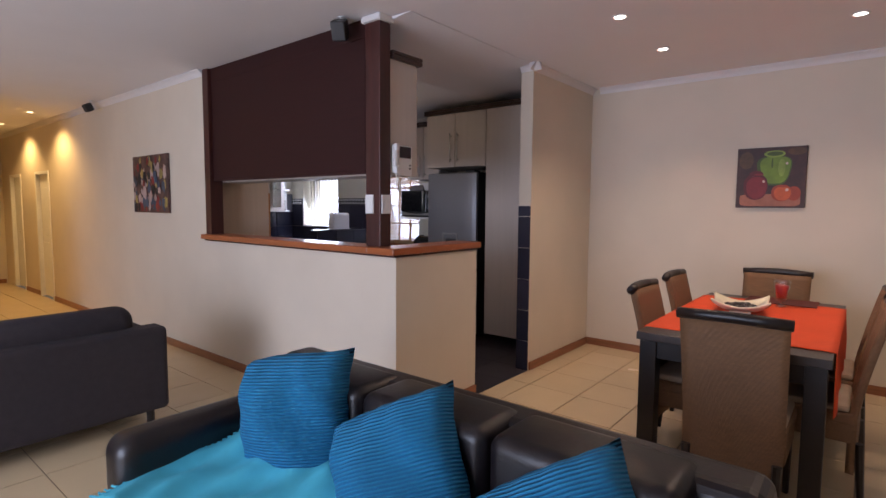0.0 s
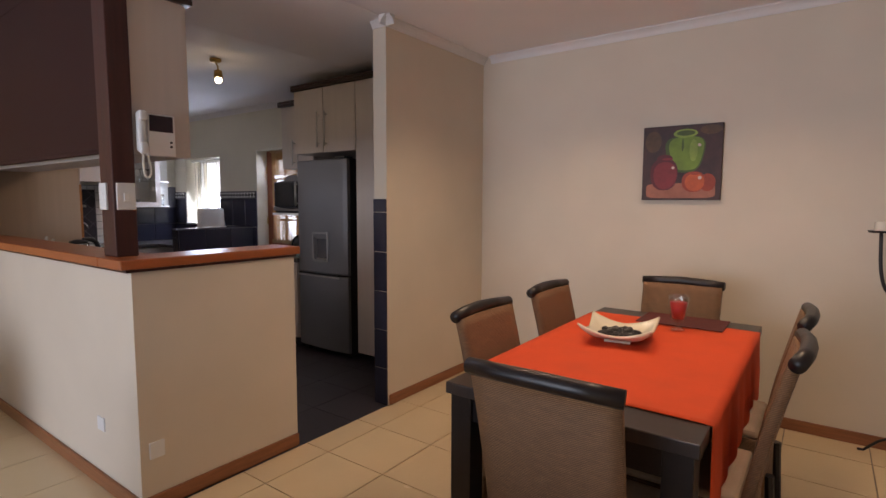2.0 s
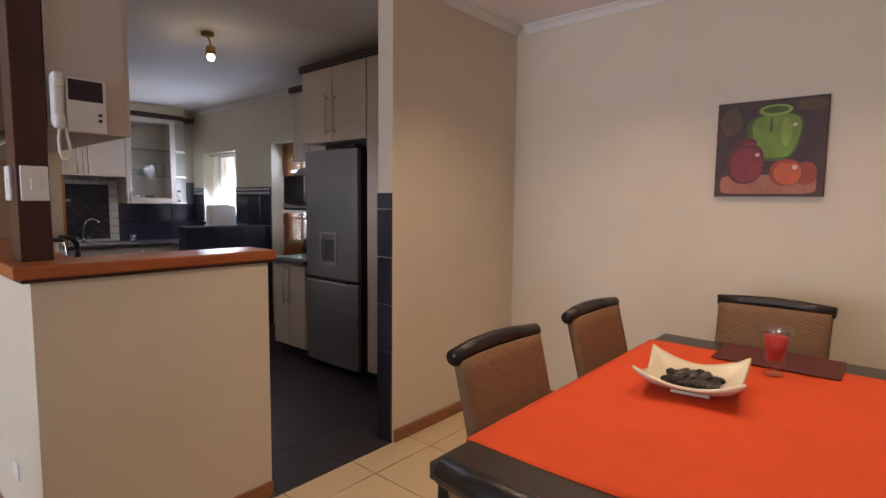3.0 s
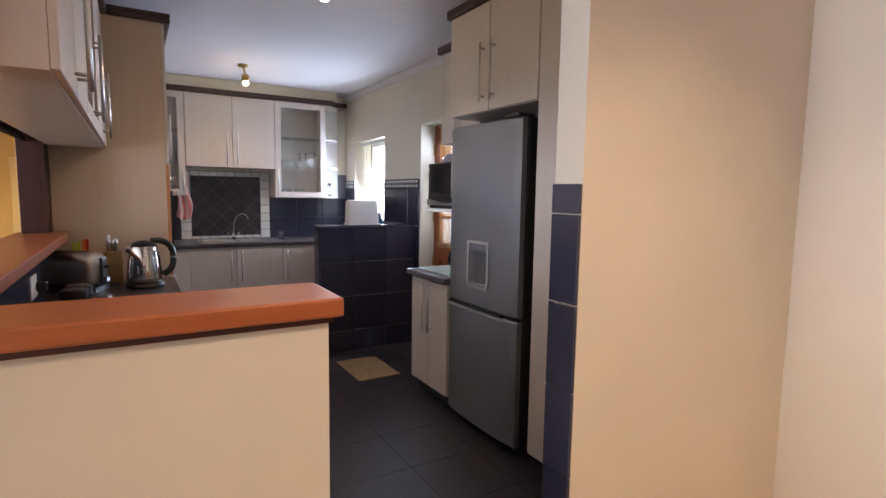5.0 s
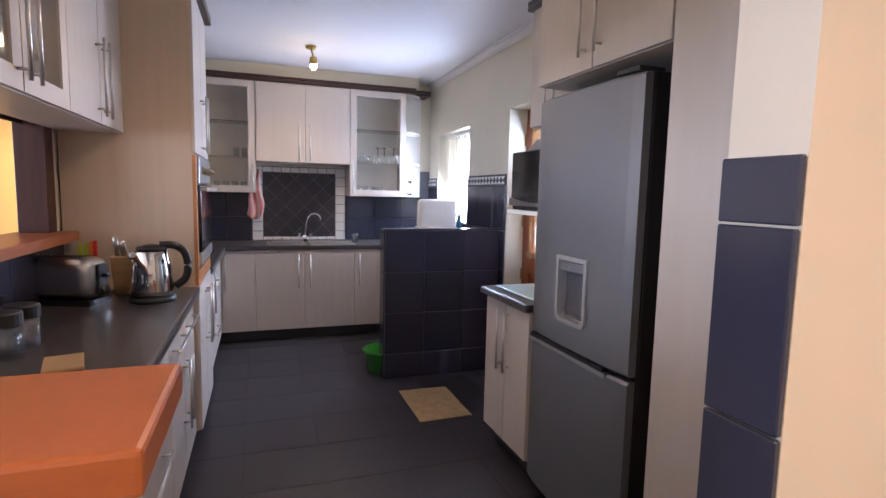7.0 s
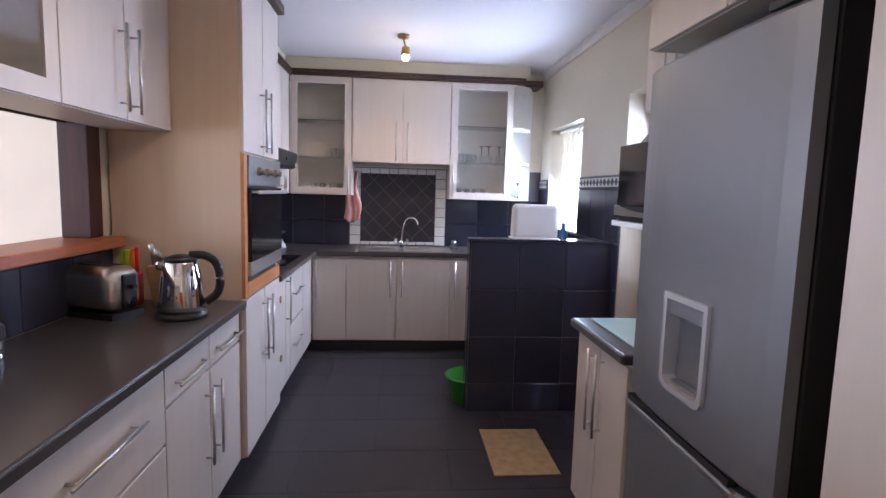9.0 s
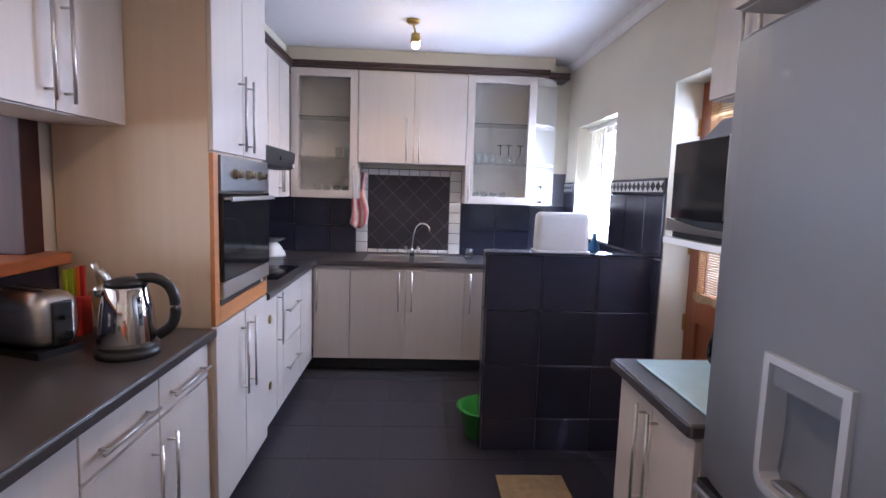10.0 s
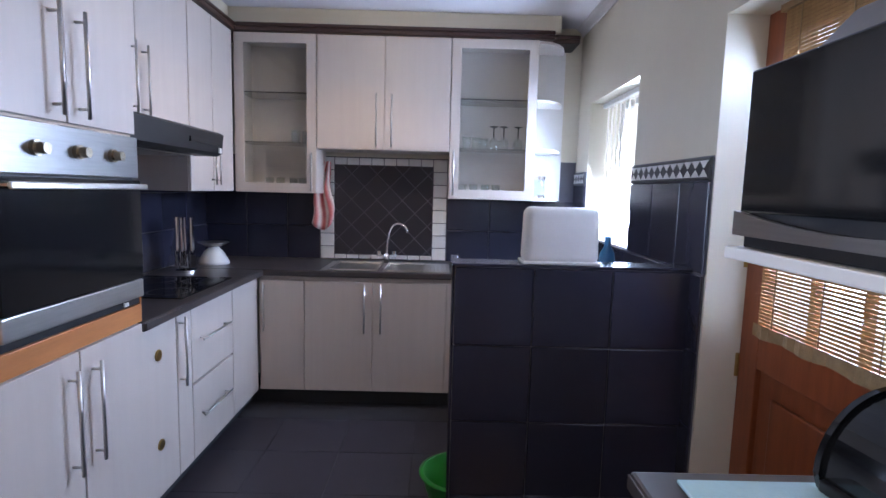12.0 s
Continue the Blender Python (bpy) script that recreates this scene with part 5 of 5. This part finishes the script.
box(hs, -1.668, -1.640, 5.098, 5.136, 1.838, 1.888, bevel=0.011, seg=3)
part("handset", hs, PLASTIC, ic, "white telephone handset", smooth=True)
part("cord", tube(bmesh.new(), bent([(-1.66, 5.118, 1.685), (-1.655, 5.112, 1.64), (-1.655, 5.117, 1.585), (-1.655, 5.135, 1.575), (-1.655, 5.146, 1.61), (-1.66, 5.138, 1.675)]), 0.005, 8), CREAMW, ic, "looped cream cord", smooth=True)

# ---- small kitchen things ----
ke = thing("electric_kettle", "polished steel kettle with black handle and base", "kettle", (-3.71, 5.53, 0.90), -80)
ke.scale = (1.1, 1.1, 1.1)
part("base", lathe(bmesh.new(), [(0.0, 0), (0.088, 0), (0.088, 0.018), (0.078, 0.024), (0, 0.024)], 28), BLACKP, ke, smooth=True)
part("jug", lathe(bmesh.new(), [(0.0, 0.026), (0.080, 0.026), (0.082, 0.05), (0.072, 0.15), (0.060, 0.205), (0.056, 0.212), (0.0, 0.212)], 32), CHROME, ke, smooth=True)
part("lid", lathe(bmesh.new(), [(0.058, 0.212), (0.056, 0.225), (0.02, 0.236), (0.0, 0.238)], 24), BLACKP, ke, smooth=True)
part("spout", bx(0.05, 0.085, -0.02, 0.02, 0.175, 0.212, bevel=0.012), CHROME, ke)
part("handle", tube(bmesh.new(), bent([(-0.03, 0, 0.232), (-0.08, 0, 0.232), (-0.12, 0, 0.205), (-0.135, 0, 0.15), (-0.125, 0, 0.09), (-0.085, 0, 0.055)]), 0.016, 12), BLACKP, ke, smooth=True)
to = thing("toaster", "brushed steel toaster with rounded top", "toaster", (-3.735, 5.20, 0.90), -20)
to.scale = (1.1, 1.1, 1.1)
part("shell", bx(-0.075, 0.075, -0.13, 0.13, 0.02, 0.190, bevel=0.052, seg=6), STEEL, to, smooth=True)
part("end_cap", bx(-0.030, 0.030, 0.126, 0.138, 0.035, 0.165, bevel=0.006), BLACKP, to)
part("lever", bx(-0.012, 0.012, 0.14, 0.16, 0.11, 0.125, bevel=0.003), BLACKP, to)
part("dial", rod(bmesh.new(), (0.0, 0.14, 0.06), (0.0, 0.152, 0.06), 0.018, 14), CHROME, to)
part("base", bx(-0.07, 0.07, -0.125, 0.125, 0.0, 0.022), BLACKP, to)
for x in (-0.03, 0.012):
    part("slot", bx(x, x + 0.016, -0.075, 0.075, 0.186, 0.192), BLACKP, to)
kb = thing("knife_block", "slanted wooden knife block with steel-handled knives", "knife block", (-3.90, 5.38, 0.90), 0)
bm = bx(-0.05, 0.05, -0.045, 0.045, 0.0, 0.19, bevel=0.004)
for v in bm.verts:
    v.co.x += 0.35 * v.co.z - 0.04
part("block", bm, BLOCKWOOD, kb)
for k, (dx, dy) in enumerate(((0.0, -0.02), (0.02, 0.015), (-0.025, 0.0))):
    part("knife_handle", rod(bmesh.new(), (0.03 + dx, dy, 0.185), (0.075 + dx, dy, 0.285 - 0.02 * k), 0.012, 10, 0.010), STEEL, kb, smooth=True)
kr = thing("knife_holder", "red plastic holder with bright coloured knives", "knife holder", (-3.93, 5.22, 0.90))
part("box", bx(-0.035, 0.035, -0.045, 0.045, 0, 0.145, bevel=0.008), RED, kr)
for y, m_ in ((-0.028, LIME), (-0.005, LIME), (0.018, TANGERINE), (0.034, RED)):
    part("knife_handle", bx(-0.008, 0.008, y - 0.008, y + 0.008, 0.145, 0.25 + 0.3 * y, bevel=0.003), m_, kr)


def jar_thing(x, y, h):
    j = thing("storage_jar", "glass storage jar with black lid", "jar", (x, y, 0.90), group="storage jars")
    part("glass_body", lathe(bmesh.new(), [(0.0, 0), (0.045, 0), (0.047, 0.01), (0.047, h), (0.043, h), (0.043, 0.008), (0, 0.006)], 20), THIN, j, smooth=True)
    part("lid", lathe(bmesh.new(), [(0.0, h), (0.05, h), (0.05, h + 0.035), (0.045, h + 0.04), (0.0, h + 0.04)], 20), BLACKP, j)


jar_thing(-2.906, 5.268, 0.10)
jar_thing(-3.018, 5.276, 0.10)
tr = thing("wooden_trinket", "small weathered wooden box on the worktop", "box", (-2.62, 5.50, 0.90), 15)
part("box_body", bx(-0.07, 0.07, -0.045, 0.045, 0, 0.05, bevel=0.006), mat("weathered_wood", (0.13, 0.10, 0.06), 0.8, var=0.5, scale=20), tr)
part("box_lid", bx(-0.06, 0.075, -0.04, 0.05, 0.05, 0.06, bevel=0.003), BLOCKWOOD, tr)

us = thing("utensil_stand", "chrome stand with hanging steel kitchen utensils", "utensil stand", (-5.95, 5.28, 0.90))
part("stand", rod(rod(bmesh.new(), (0, 0, 0), (0, 0, 0.012), 0.06, 18), (0, 0, 0.01), (0, 0, 0.33), 0.006, 8), CHROME, us)
for k in range(5):
    a = k * 1.256
    x, y = 0.045 * math.cos(a), 0.045 * math.sin(a)
    u = part("utensil", box(rod(bmesh.new(), (x, y, 0.33), (x, y, 0.12), 0.011, 8), x - 0.032, x + 0.032, y - 0.006, y + 0.006, 0.03, 0.13, bevel=0.003), CHROME, us)
ju = thing("kitchen_scale", "small white kitchen scale with steel bowl", "kitchen scale", (-6.30, 5.30, 0.90))
part("body", lathe(bmesh.new(), [(0.0, 0), (0.10, 0), (0.098, 0.02), (0.06, 0.085), (0.045, 0.10), (0.03, 0.115), (0, 0.115)], 20), PLASTIC, ju, smooth=True)
part("pan", lathe(bmesh.new(), [(0.0, 0.115), (0.05, 0.12), (0.10, 0.145), (0.097, 0.147), (0.0, 0.124)], 22), STEEL, ju, smooth=True)
tw = thing("tea_towel", "red and white tea towel hanging from a hook", "towel")
part("cloth", sheet(bmesh.new(), 12, 16, lambda u, v: (-6.655 + 0.02 * math.sin(9 * u + 2 * v) + 0.03, 5.985 + (0.035 + 0.115 * min(1, (1 - v) * 1.5)) * (u - 0.5) - 0.03 * (1 - v) + 0.012 * math.sin(8 * v), 1.17 + 0.45 * v - 0.05 * math.sin(3.1 * u) * (1 - v)), 0.004), TOWEL, tw, smooth=True)
part("hook", tube(bmesh.new(), bent([(-6.69, 5.97, 1.65), (-6.65, 5.97, 1.65), (-6.62, 5.97, 1.64), (-6.615, 5.97, 1.62)]), 0.005, 8), STEEL, tw)
wb = thing("plastic_box", "white plastic box upended on the tiled low wall", "box", (-4.885, 7.30, 1.151))
bm = bx(-0.06, 0.06, -0.15, 0.15, 0, 0.225, bevel=0.03, seg=4)
for v in bm.verts:
    v.co.y *= 1 - 0.35 * max(0, v.co.z - 0.10)
part("shell", bm, PLASTIC, wb, smooth=True)
part("rim", bx(-0.066, 0.066, -0.155, 0.155, 0.0, 0.012, bevel=0.004), PLASTIC, wb)
bt = thing("bottle", "dark blue plastic bottle behind the low wall", "bottle", (-5.05, 7.55, 0.90))
part("body", lathe(bmesh.new(), [(0.0, 0), (0.04, 0), (0.042, 0.2), (0.03, 0.28), (0.014, 0.31), (0.014, 0.35), (0, 0.35)], 18), mat("blue_plastic", (0.02, 0.10, 0.20), 0.3), bt, smooth=True)
sb = thing("side_shelf", "worktop behind the low wall", "worktop")
part("slab", bx(-6.094, -4.955, 7.25, 7.815, 0.86, 0.90, bevel=0.006), COUNTER, sb)
part("end_leg", bx(-5.0, -4.96, 7.27, 7.80, 0.0, 0.859), MAPLE, sb)
ta = thing("drinking_glass", "clear tumbler on the sink drainer", "glass", (-6.40, 6.93, 0.901))
part("tumbler", lathe(bmesh.new(), [(0, 0), (0.032, 0), (0.036, 0.09), (0.034, 0.09), (0.03, 0.006), (0, 0.005)], 16), THIN, ta, smooth=True)
gb = thing("washing_basin", "green plastic basin on the floor by the low wall", "basin", (-5.02, 6.93, 0.0))
part("shell", lathe(bmesh.new(), [(0.0, 0.0), (0.12, 0.0), (0.165, 0.17), (0.18, 0.175), (0.168, 0.182), (0.158, 0.18), (0.112, 0.008), (0, 0.006)], 28), GREEN, gb, smooth=True)
fm = thing("floor_mat", "small tan woven mat on the slate floor", "mat")
part("weave", bx(-4.53, -4.01, 6.925, 7.275, 0.001, 0.010, bevel=0.003), MAT_TAN, fm)
cb = thing("glass_cutting_board", "pale blue glass cutting board on the worktop", "cutting board")
part("board", bx(-3.705, -3.25, 7.265, 7.64, 0.902, 0.910, bevel=0.004), PALEBLUE, cb)
pt = thing("bread_bin", "black glossy roll-top bread bin on the cutting board", "bread bin", (-3.475, 7.655, 0.911), 6)


def extruded(profile, x0, x1):
    bm = bmesh.new()
    a, b = [bm.verts.new((x0, y, z)) for y, z in profile], [bm.verts.new((x1, y, z)) for y, z in profile]
    bm.faces.new(a)
    bm.faces.new(b[::-1])
    for k in range(len(profile)):
        bm.faces.new((a[k], a[(k + 1) % len(a)], b[(k + 1) % len(a)], b[k]))
    return bm


def bin_profile(grow):
    arc = [(0.02 - (0.145 + grow) * math.cos(t), 0.03 + (0.155 + grow) * math.sin(t)) for t in (0.0, 0.16, 0.32, 0.48, 0.64, 0.80, 0.96, 1.12, 1.28, 1.44, 1.57)]
    return [(-0.115 - grow, 0.0)] + arc + [(0.10, 0.185 + grow), (0.135, 0.165), (0.135, 0.0)]


part("body", extruded(bin_profile(-0.004), -0.215, 0.215), BLACK, pt)
for x in (-0.225, 0.213):
    part("end_panel", extruded(bin_profile(0.004), x, x + 0.012), BLACK, pt)
part("base_rail", bx(-0.213, 0.213, -0.128, -0.112, 0.0, 0.022, bevel=0.004), BLACKP, pt)
part("lid_handle", bx(-0.05, 0.05, -0.137, -0.120, 0.060, 0.072, bevel=0.004), BLACKP, pt)


def wine_glass():
    g = thing("wine_glass", "upturned wine glass with dark stem", "glass", group="wine glasses in the glazed unit")
    part("bowl", lathe(bmesh.new(), [(0.032, 0.0), (0.036, 0.03), (0.032, 0.06), (0.008, 0.082), (0.0, 0.083)], 14, caps=False), THIN, g, smooth=True)
    part("stem", lathe(bmesh.new(), [(0.0045, 0.082), (0.004, 0.15), (0.03, 0.157), (0.03, 0.16), (0.0, 0.16)], 14), BLACKP, g, "dark stem and foot")
    return g


def tumbler():
    g = thing("drinking_glass", "clear tumbler on a glass cabinet shelf", "glass", group="tumblers in the glazed units")
    part("tumbler", lathe(bmesh.new(), [(0, 0), (0.027, 0), (0.031, 0.085), (0.029, 0.085), (0.025, 0.006), (0, 0.005)], 14), THIN, g, smooth=True)
    return g


wg, tg = wine_glass(), tumbler()
wg.matrix_world, tg.matrix_world = pose(-6.50, 7.18, 1.722), pose(-6.50, 6.99, 1.722)
for y in (7.25, 7.35):
    copy_thing(wg, pose(-6.50, y, 1.722))
for x, y, z in ((-6.52, 7.06, 1.722), (-6.58, 7.12, 1.722), (-6.48, 6.97, 1.394), (-6.52, 7.05, 1.394), (-6.48, 7.13, 1.394), (-6.53, 7.21, 1.394), (-6.50, 5.80, 1.732), (-6.52, 5.87, 1.732), (-6.50, 5.62, 1.407), (-6.48, 5.70, 1.407), (-6.52, 5.78, 1.407), (-6.47, 5.86, 1.407)):
    copy_thing(tg, pose(x, y, z))
fp = thing("coffee_press", "clear glass and steel coffee press on the corner shelf", "coffee press", (-6.53, 7.52, 1.394))
part("beaker", lathe(bmesh.new(), [(0, 0.01), (0.038, 0.01), (0.038, 0.15), (0.036, 0.15), (0.036, 0.012), (0, 0.012)], 18), THIN, fp, smooth=True)
part("frame", lathe(lathe(bmesh.new(), [(0.041, 0), (0.041, 0.02), (0.039, 0.02), (0.039, 0)], 18, caps=False), [(0.041, 0.13), (0.041, 0.155), (0.0, 0.16), (0.0, 0.162)], 18), CHROME, fp)

# wall tiles of kitchen ----
def tile_grid(parent, plane, face, u0, u1, z0, z1, su, sz, material, name="tile", skip=None, top_down=False, t=0.010, gap=0.004):
    """Tiles on a wall plane; face 'E' or 'W' (x plane) or 'N' / 'S' (y plane)."""
    cache = {}
    us = []
    u = u0
    while u < u1 - 0.01:
        us.append((u, min(u + su, u1)))
        u += su
    zs = []
    z = z1 if top_down else z0
    while (z > z0 + 0.01) if top_down else (z < z1 - 0.01):
        a = (max(z - sz, z0), z) if top_down else (z, min(z + sz, z1))
        zs.append(a)
        z = a[0] if top_down else a[1]
    for a, b in us:
        for lo, hi in zs:
            if skip and skip((a + b) / 2, (lo + hi) / 2):
                continue
            w, h = round(b - a - gap, 4), round(hi - lo - gap, 4)
            if w < 0.01 or h < 0.01:
                continue
            if (w, h) not in cache:
                cache[(w, h)] = slab_mesh(name, t if face in "EW" else w, w if face in "EW" else t, h, material, 0.0025)
            s = 1 if face in "EN" else -1
            c = ((plane + s * t / 2, (a + b) / 2, (lo + hi) / 2) if face in "EW" else ((a + b) / 2, plane + s * t / 2, (lo + hi) / 2))
            piece(name, cache[(w, h)], parent, c)


bs1 = struct("splashback_west", bx(-6.70, -6.696, 5.085, 7.815, 0.90, 1.66), DGROUT, "charcoal tiled splashback behind the sink")
tile_grid(bs1, -6.696, "E", 5.085, 5.925, 0.90, 1.39, 0.30, 0.245, NAVY)
tile_grid(bs1, -6.696, "E", 6.872, 7.815, 0.90, 1.37, 0.315, 0.235, NAVY)
FY0, FY1, FZ0, FZ1 = 5.93, 6.868, 0.905, 1.655
wf = struct("splash_feature", bx(-6.6955, -6.692, FY0, FY1, FZ0, FZ1), DGROUT, "dark diamond tile panel framed by small white tiles")
for a in ((FY0, FY0 + 0.105), (FY1 - 0.105, FY1)):
    tile_grid(wf, -6.692, "E", a[0], a[1], FZ0, FZ1, 0.105, 0.0938, WTILE, "white_tile", gap=0.005)
tile_grid(wf, -6.692, "E", FY0 + 0.105, FY1 - 0.105, FZ1 - 0.055, FZ1, 0.091, 0.055, WTILE, "white_tile", gap=0.005)
tile_grid(wf, -6.692, "E", FY0 + 0.105, FY1 - 0.105, FZ0, FZ0 + 0.035, 0.091, 0.035, WTILE, "white_tile", gap=0.005)
DY0, DY1, DZ0, DZ1 = FY0 + 0.108, FY1 - 0.108, FZ0 + 0.038, FZ1 - 0.058


def clip(poly, inside, cross):
    out = []
    for p, q in zip(poly, poly[1:] + poly[:1]):
        if inside(p):
            out.append(p)
        if inside(p) != inside(q):
            out.append(cross(p, q))
    return out


def clip_rect(poly, a0, a1, b0, b1):
    def lerp(p, q, k, c):
        s = (c - p[k]) / (q[k] - p[k])
        return tuple(p[i] + s * (q[i] - p[i]) for i in (0, 1))
    for k, c, sgn in ((0, a0, 1), (0, a1, -1), (1, b0, 1), (1, b1, -1)):
        poly = clip(poly, lambda p: sgn * (p[k] - c) >= 0, lambda p, q: lerp(p, q, k, c))
        if len(poly) < 3:
            return []
    return poly


hd = 0.094
for i in range(-1, 10):
    for j in range(-1, 9):
        cy, cz = DY0 + i * hd + 0.03, DZ0 + j * hd + 0.03
        if (i + j) % 2:
            continue
        r = hd - 0.005
        q = clip_rect([(cy - r, cz), (cy, cz - r), (cy + r, cz), (cy, cz + r)], DY0, DY1, DZ0, DZ1)
        if len(q) < 3 or max(p[0] for p in q) - min(p[0] for p in q) < 0.012:
            continue
        bm = bmesh.new()
        lo, hi = [bm.verts.new((-6.692, y, z)) for y, z in q], [bm.verts.new((-6.684, y, z)) for y, z in q]
        bm.faces.new(hi)
        for k in range(len(q)):
            bm.faces.new((lo[k], lo[(k + 1) % len(q)], hi[(k + 1) % len(q)], hi[k]))
        part("diamond_tile", bm, SLATE, wf)
bs2 = struct("splashback_south", bx(-6.69, -1.67, 5.081, 5.0845, 0.90, 1.14), DGROUT, "charcoal tiled splashback along the worktop")
tile_grid(bs2, 5.0845, "N", -4.04, -1.70, 0.902, 1.138, 0.30, 0.236, NAVY)
bs3 = struct("splashback_hob", bx(-6.69, -4.755, 5.081, 5.0845, 1.141, 1.60), DGROUT, "charcoal tiled splashback behind the hob")
tile_grid(bs3, 5.0845, "N", -6.68, -4.76, 0.902, 1.60, 0.32, 0.235, NAVY)
bs4 = struct("tiling_north", bx(-6.69, -4.73, 7.814, 7.819, 0.0, 1.14), DGROUT, "charcoal wall tiles beneath a patterned border")
tile_grid(bs4, 7.814, "S", -6.69, -4.725, 0.0, 1.135, 0.28, 0.30, NAVY, top_down=True)
for a, b_ in ((-6.69, -6.41), (-5.52, -4.725)):
    bb = struct("tiling_border", bx(a, b_, 7.814, 7.819, 1.14, 1.585), DGROUT, "charcoal wall tiles with white triangle border")
    tile_grid(bb, 7.814, "S", a, b_, 1.142, 1.49, 0.28, 0.348, NAVY)
    part("border_strip", bx(a, b_, 7.803, 7.814, 1.494, 1.58, bevel=0.002), BLACKP, bb)
    n = max(2, int((b_ - a) / 0.062))
    for k in range(n):
        x = a + 0.008 + k * (b_ - a - 0.016) / n
        wd = (b_ - a - 0.016) / n
        for tri in (((x, 1.506), (x + wd - 0.004, 1.506), (x + wd / 2 - 0.002, 1.534)), ((x, 1.568), (x + wd / 2 - 0.002, 1.540), (x + wd - 0.004, 1.568))):
            bm = bmesh.new()
            lo, hi = [bm.verts.new((u, 7.803, z)) for u, z in tri], [bm.verts.new((u, 7.800, z)) for u, z in tri]
            bm.faces.new(hi)
            for q in range(3):
                bm.faces.new((lo[q], lo[(q + 1) % 3], hi[(q + 1) % 3], hi[q]))
            part("white_triangle", bm, WTILE, bb)
lw = bpy.data.objects["wall_low"]
tile_grid(lw, -4.82, "E", 6.88, 7.815, 0.0, 1.136, 0.3115, 0.315, NAVY, top_down=True)
tile_grid(lw, 6.88, "S", -4.95, -4.82, 0.0, 1.136, 0.13, 0.315, NAVY, top_down=True)
st = bpy.data.objects["wall_stub"]
tile_grid(st, 6.645, "S", -1.622, -1.498, 1.388, 1.482, 0.124, 0.094, NAVY, t=0.012)
tile_grid(st, 6.645, "S", -1.622, -1.498, 0.0, 1.388, 0.124, 0.28, NAVY, top_down=True, t=0.012)

# ---- floor tiles ----
T = 0.428
full = slab_mesh("floor_tile", T - 0.006, T - 0.006, 0.012, TILE, 0.0015)
for i in range(-2, 6):
    for j in range(-4, 7):
        x, y = -0.88 + (i + 0.5) * T, 5.485 + (j + 0.5) * T
        if x - T / 2 < -1.50 or y + T / 2 > NW:
            continue
        piece("floor_tile", full, floor, (x, y, -0.006))
# edge strips and the far tiles, joined
def joined_tiles(name, parent, xa, xb, ya, yb, x_ref, y_ref, size, material, skip=None):
    vs, fs = [], []
    i0, i1 = math.floor((xa - x_ref) / size), math.ceil((xb - x_ref) / size)
    j0, j1 = math.floor((ya - y_ref) / size), math.ceil((yb - y_ref) / size)
    for i in range(i0, i1):
        for j in range(j0, j1):
            a, b_ = max(x_ref + i * size + 0.003, xa), min(x_ref + (i + 1) * size - 0.003, xb)
            c, d_ = max(y_ref + j * size + 0.003, ya), min(y_ref + (j + 1) * size - 0.003, yb)
            if b_ - a < 0.01 or d_ - c < 0.01 or (skip and skip((a + b_) / 2, (c + d_) / 2)):
                continue
            n = len(vs)
            vs += [(a, c, 0), (b_, c, 0), (b_, d_, 0), (a, d_, 0), (a, c, -0.006), (b_, c, -0.006), (b_, d_, -0.006), (a, d_, -0.006)]
            fs += [(n, n + 1, n + 2, n + 3), (n, n + 4, n + 5, n + 1), (n + 1, n + 5, n + 6, n + 2), (n + 2, n + 6, n + 7, n + 3), (n + 3, n + 7, n + 4, n)]
    me = bpy.data.meshes.new(name)
    me.from_pydata(vs, [], fs)
    me.materials.append(material)
    ob = new(name, me)
    ob.parent = parent
    ob["kind"] = "stuff"


def laid(x, y):
    i, j = math.floor((x + 0.88) / T), math.floor((y - 5.485) / T)
    cx, cy = -0.88 + (i + 0.5) * T, 5.485 + (j + 0.5) * T
    return -2 <= i < 6 and -4 <= j < 7 and cx - T / 2 >= -1.50 and cy + T / 2 <= NW


joined_tiles("floor_tiles_rest", floor, -1.5, 3.6, -1.5, NW, -0.88, 5.485, T, TILE, laid)
joined_tiles("floor_tiles_living", floor_w, -11.6, -1.5, -1.5, 4.98, -0.88, 5.485, T, TILE)
K = 0.40
kt = slab_mesh("slate_tile", K - 0.0024, K - 0.0024, 0.012, SLATE, 0.0006)
for i in range(12):
    for j in range(6):
        x, y = -1.5 - (i + 0.5) * K, 5.50 + (j + 0.5) * K
        if x - K / 2 > -6.30 and y + K / 2 < 7.95:
            piece("slate_tile", kt, floor_k, (x, y, -0.006))
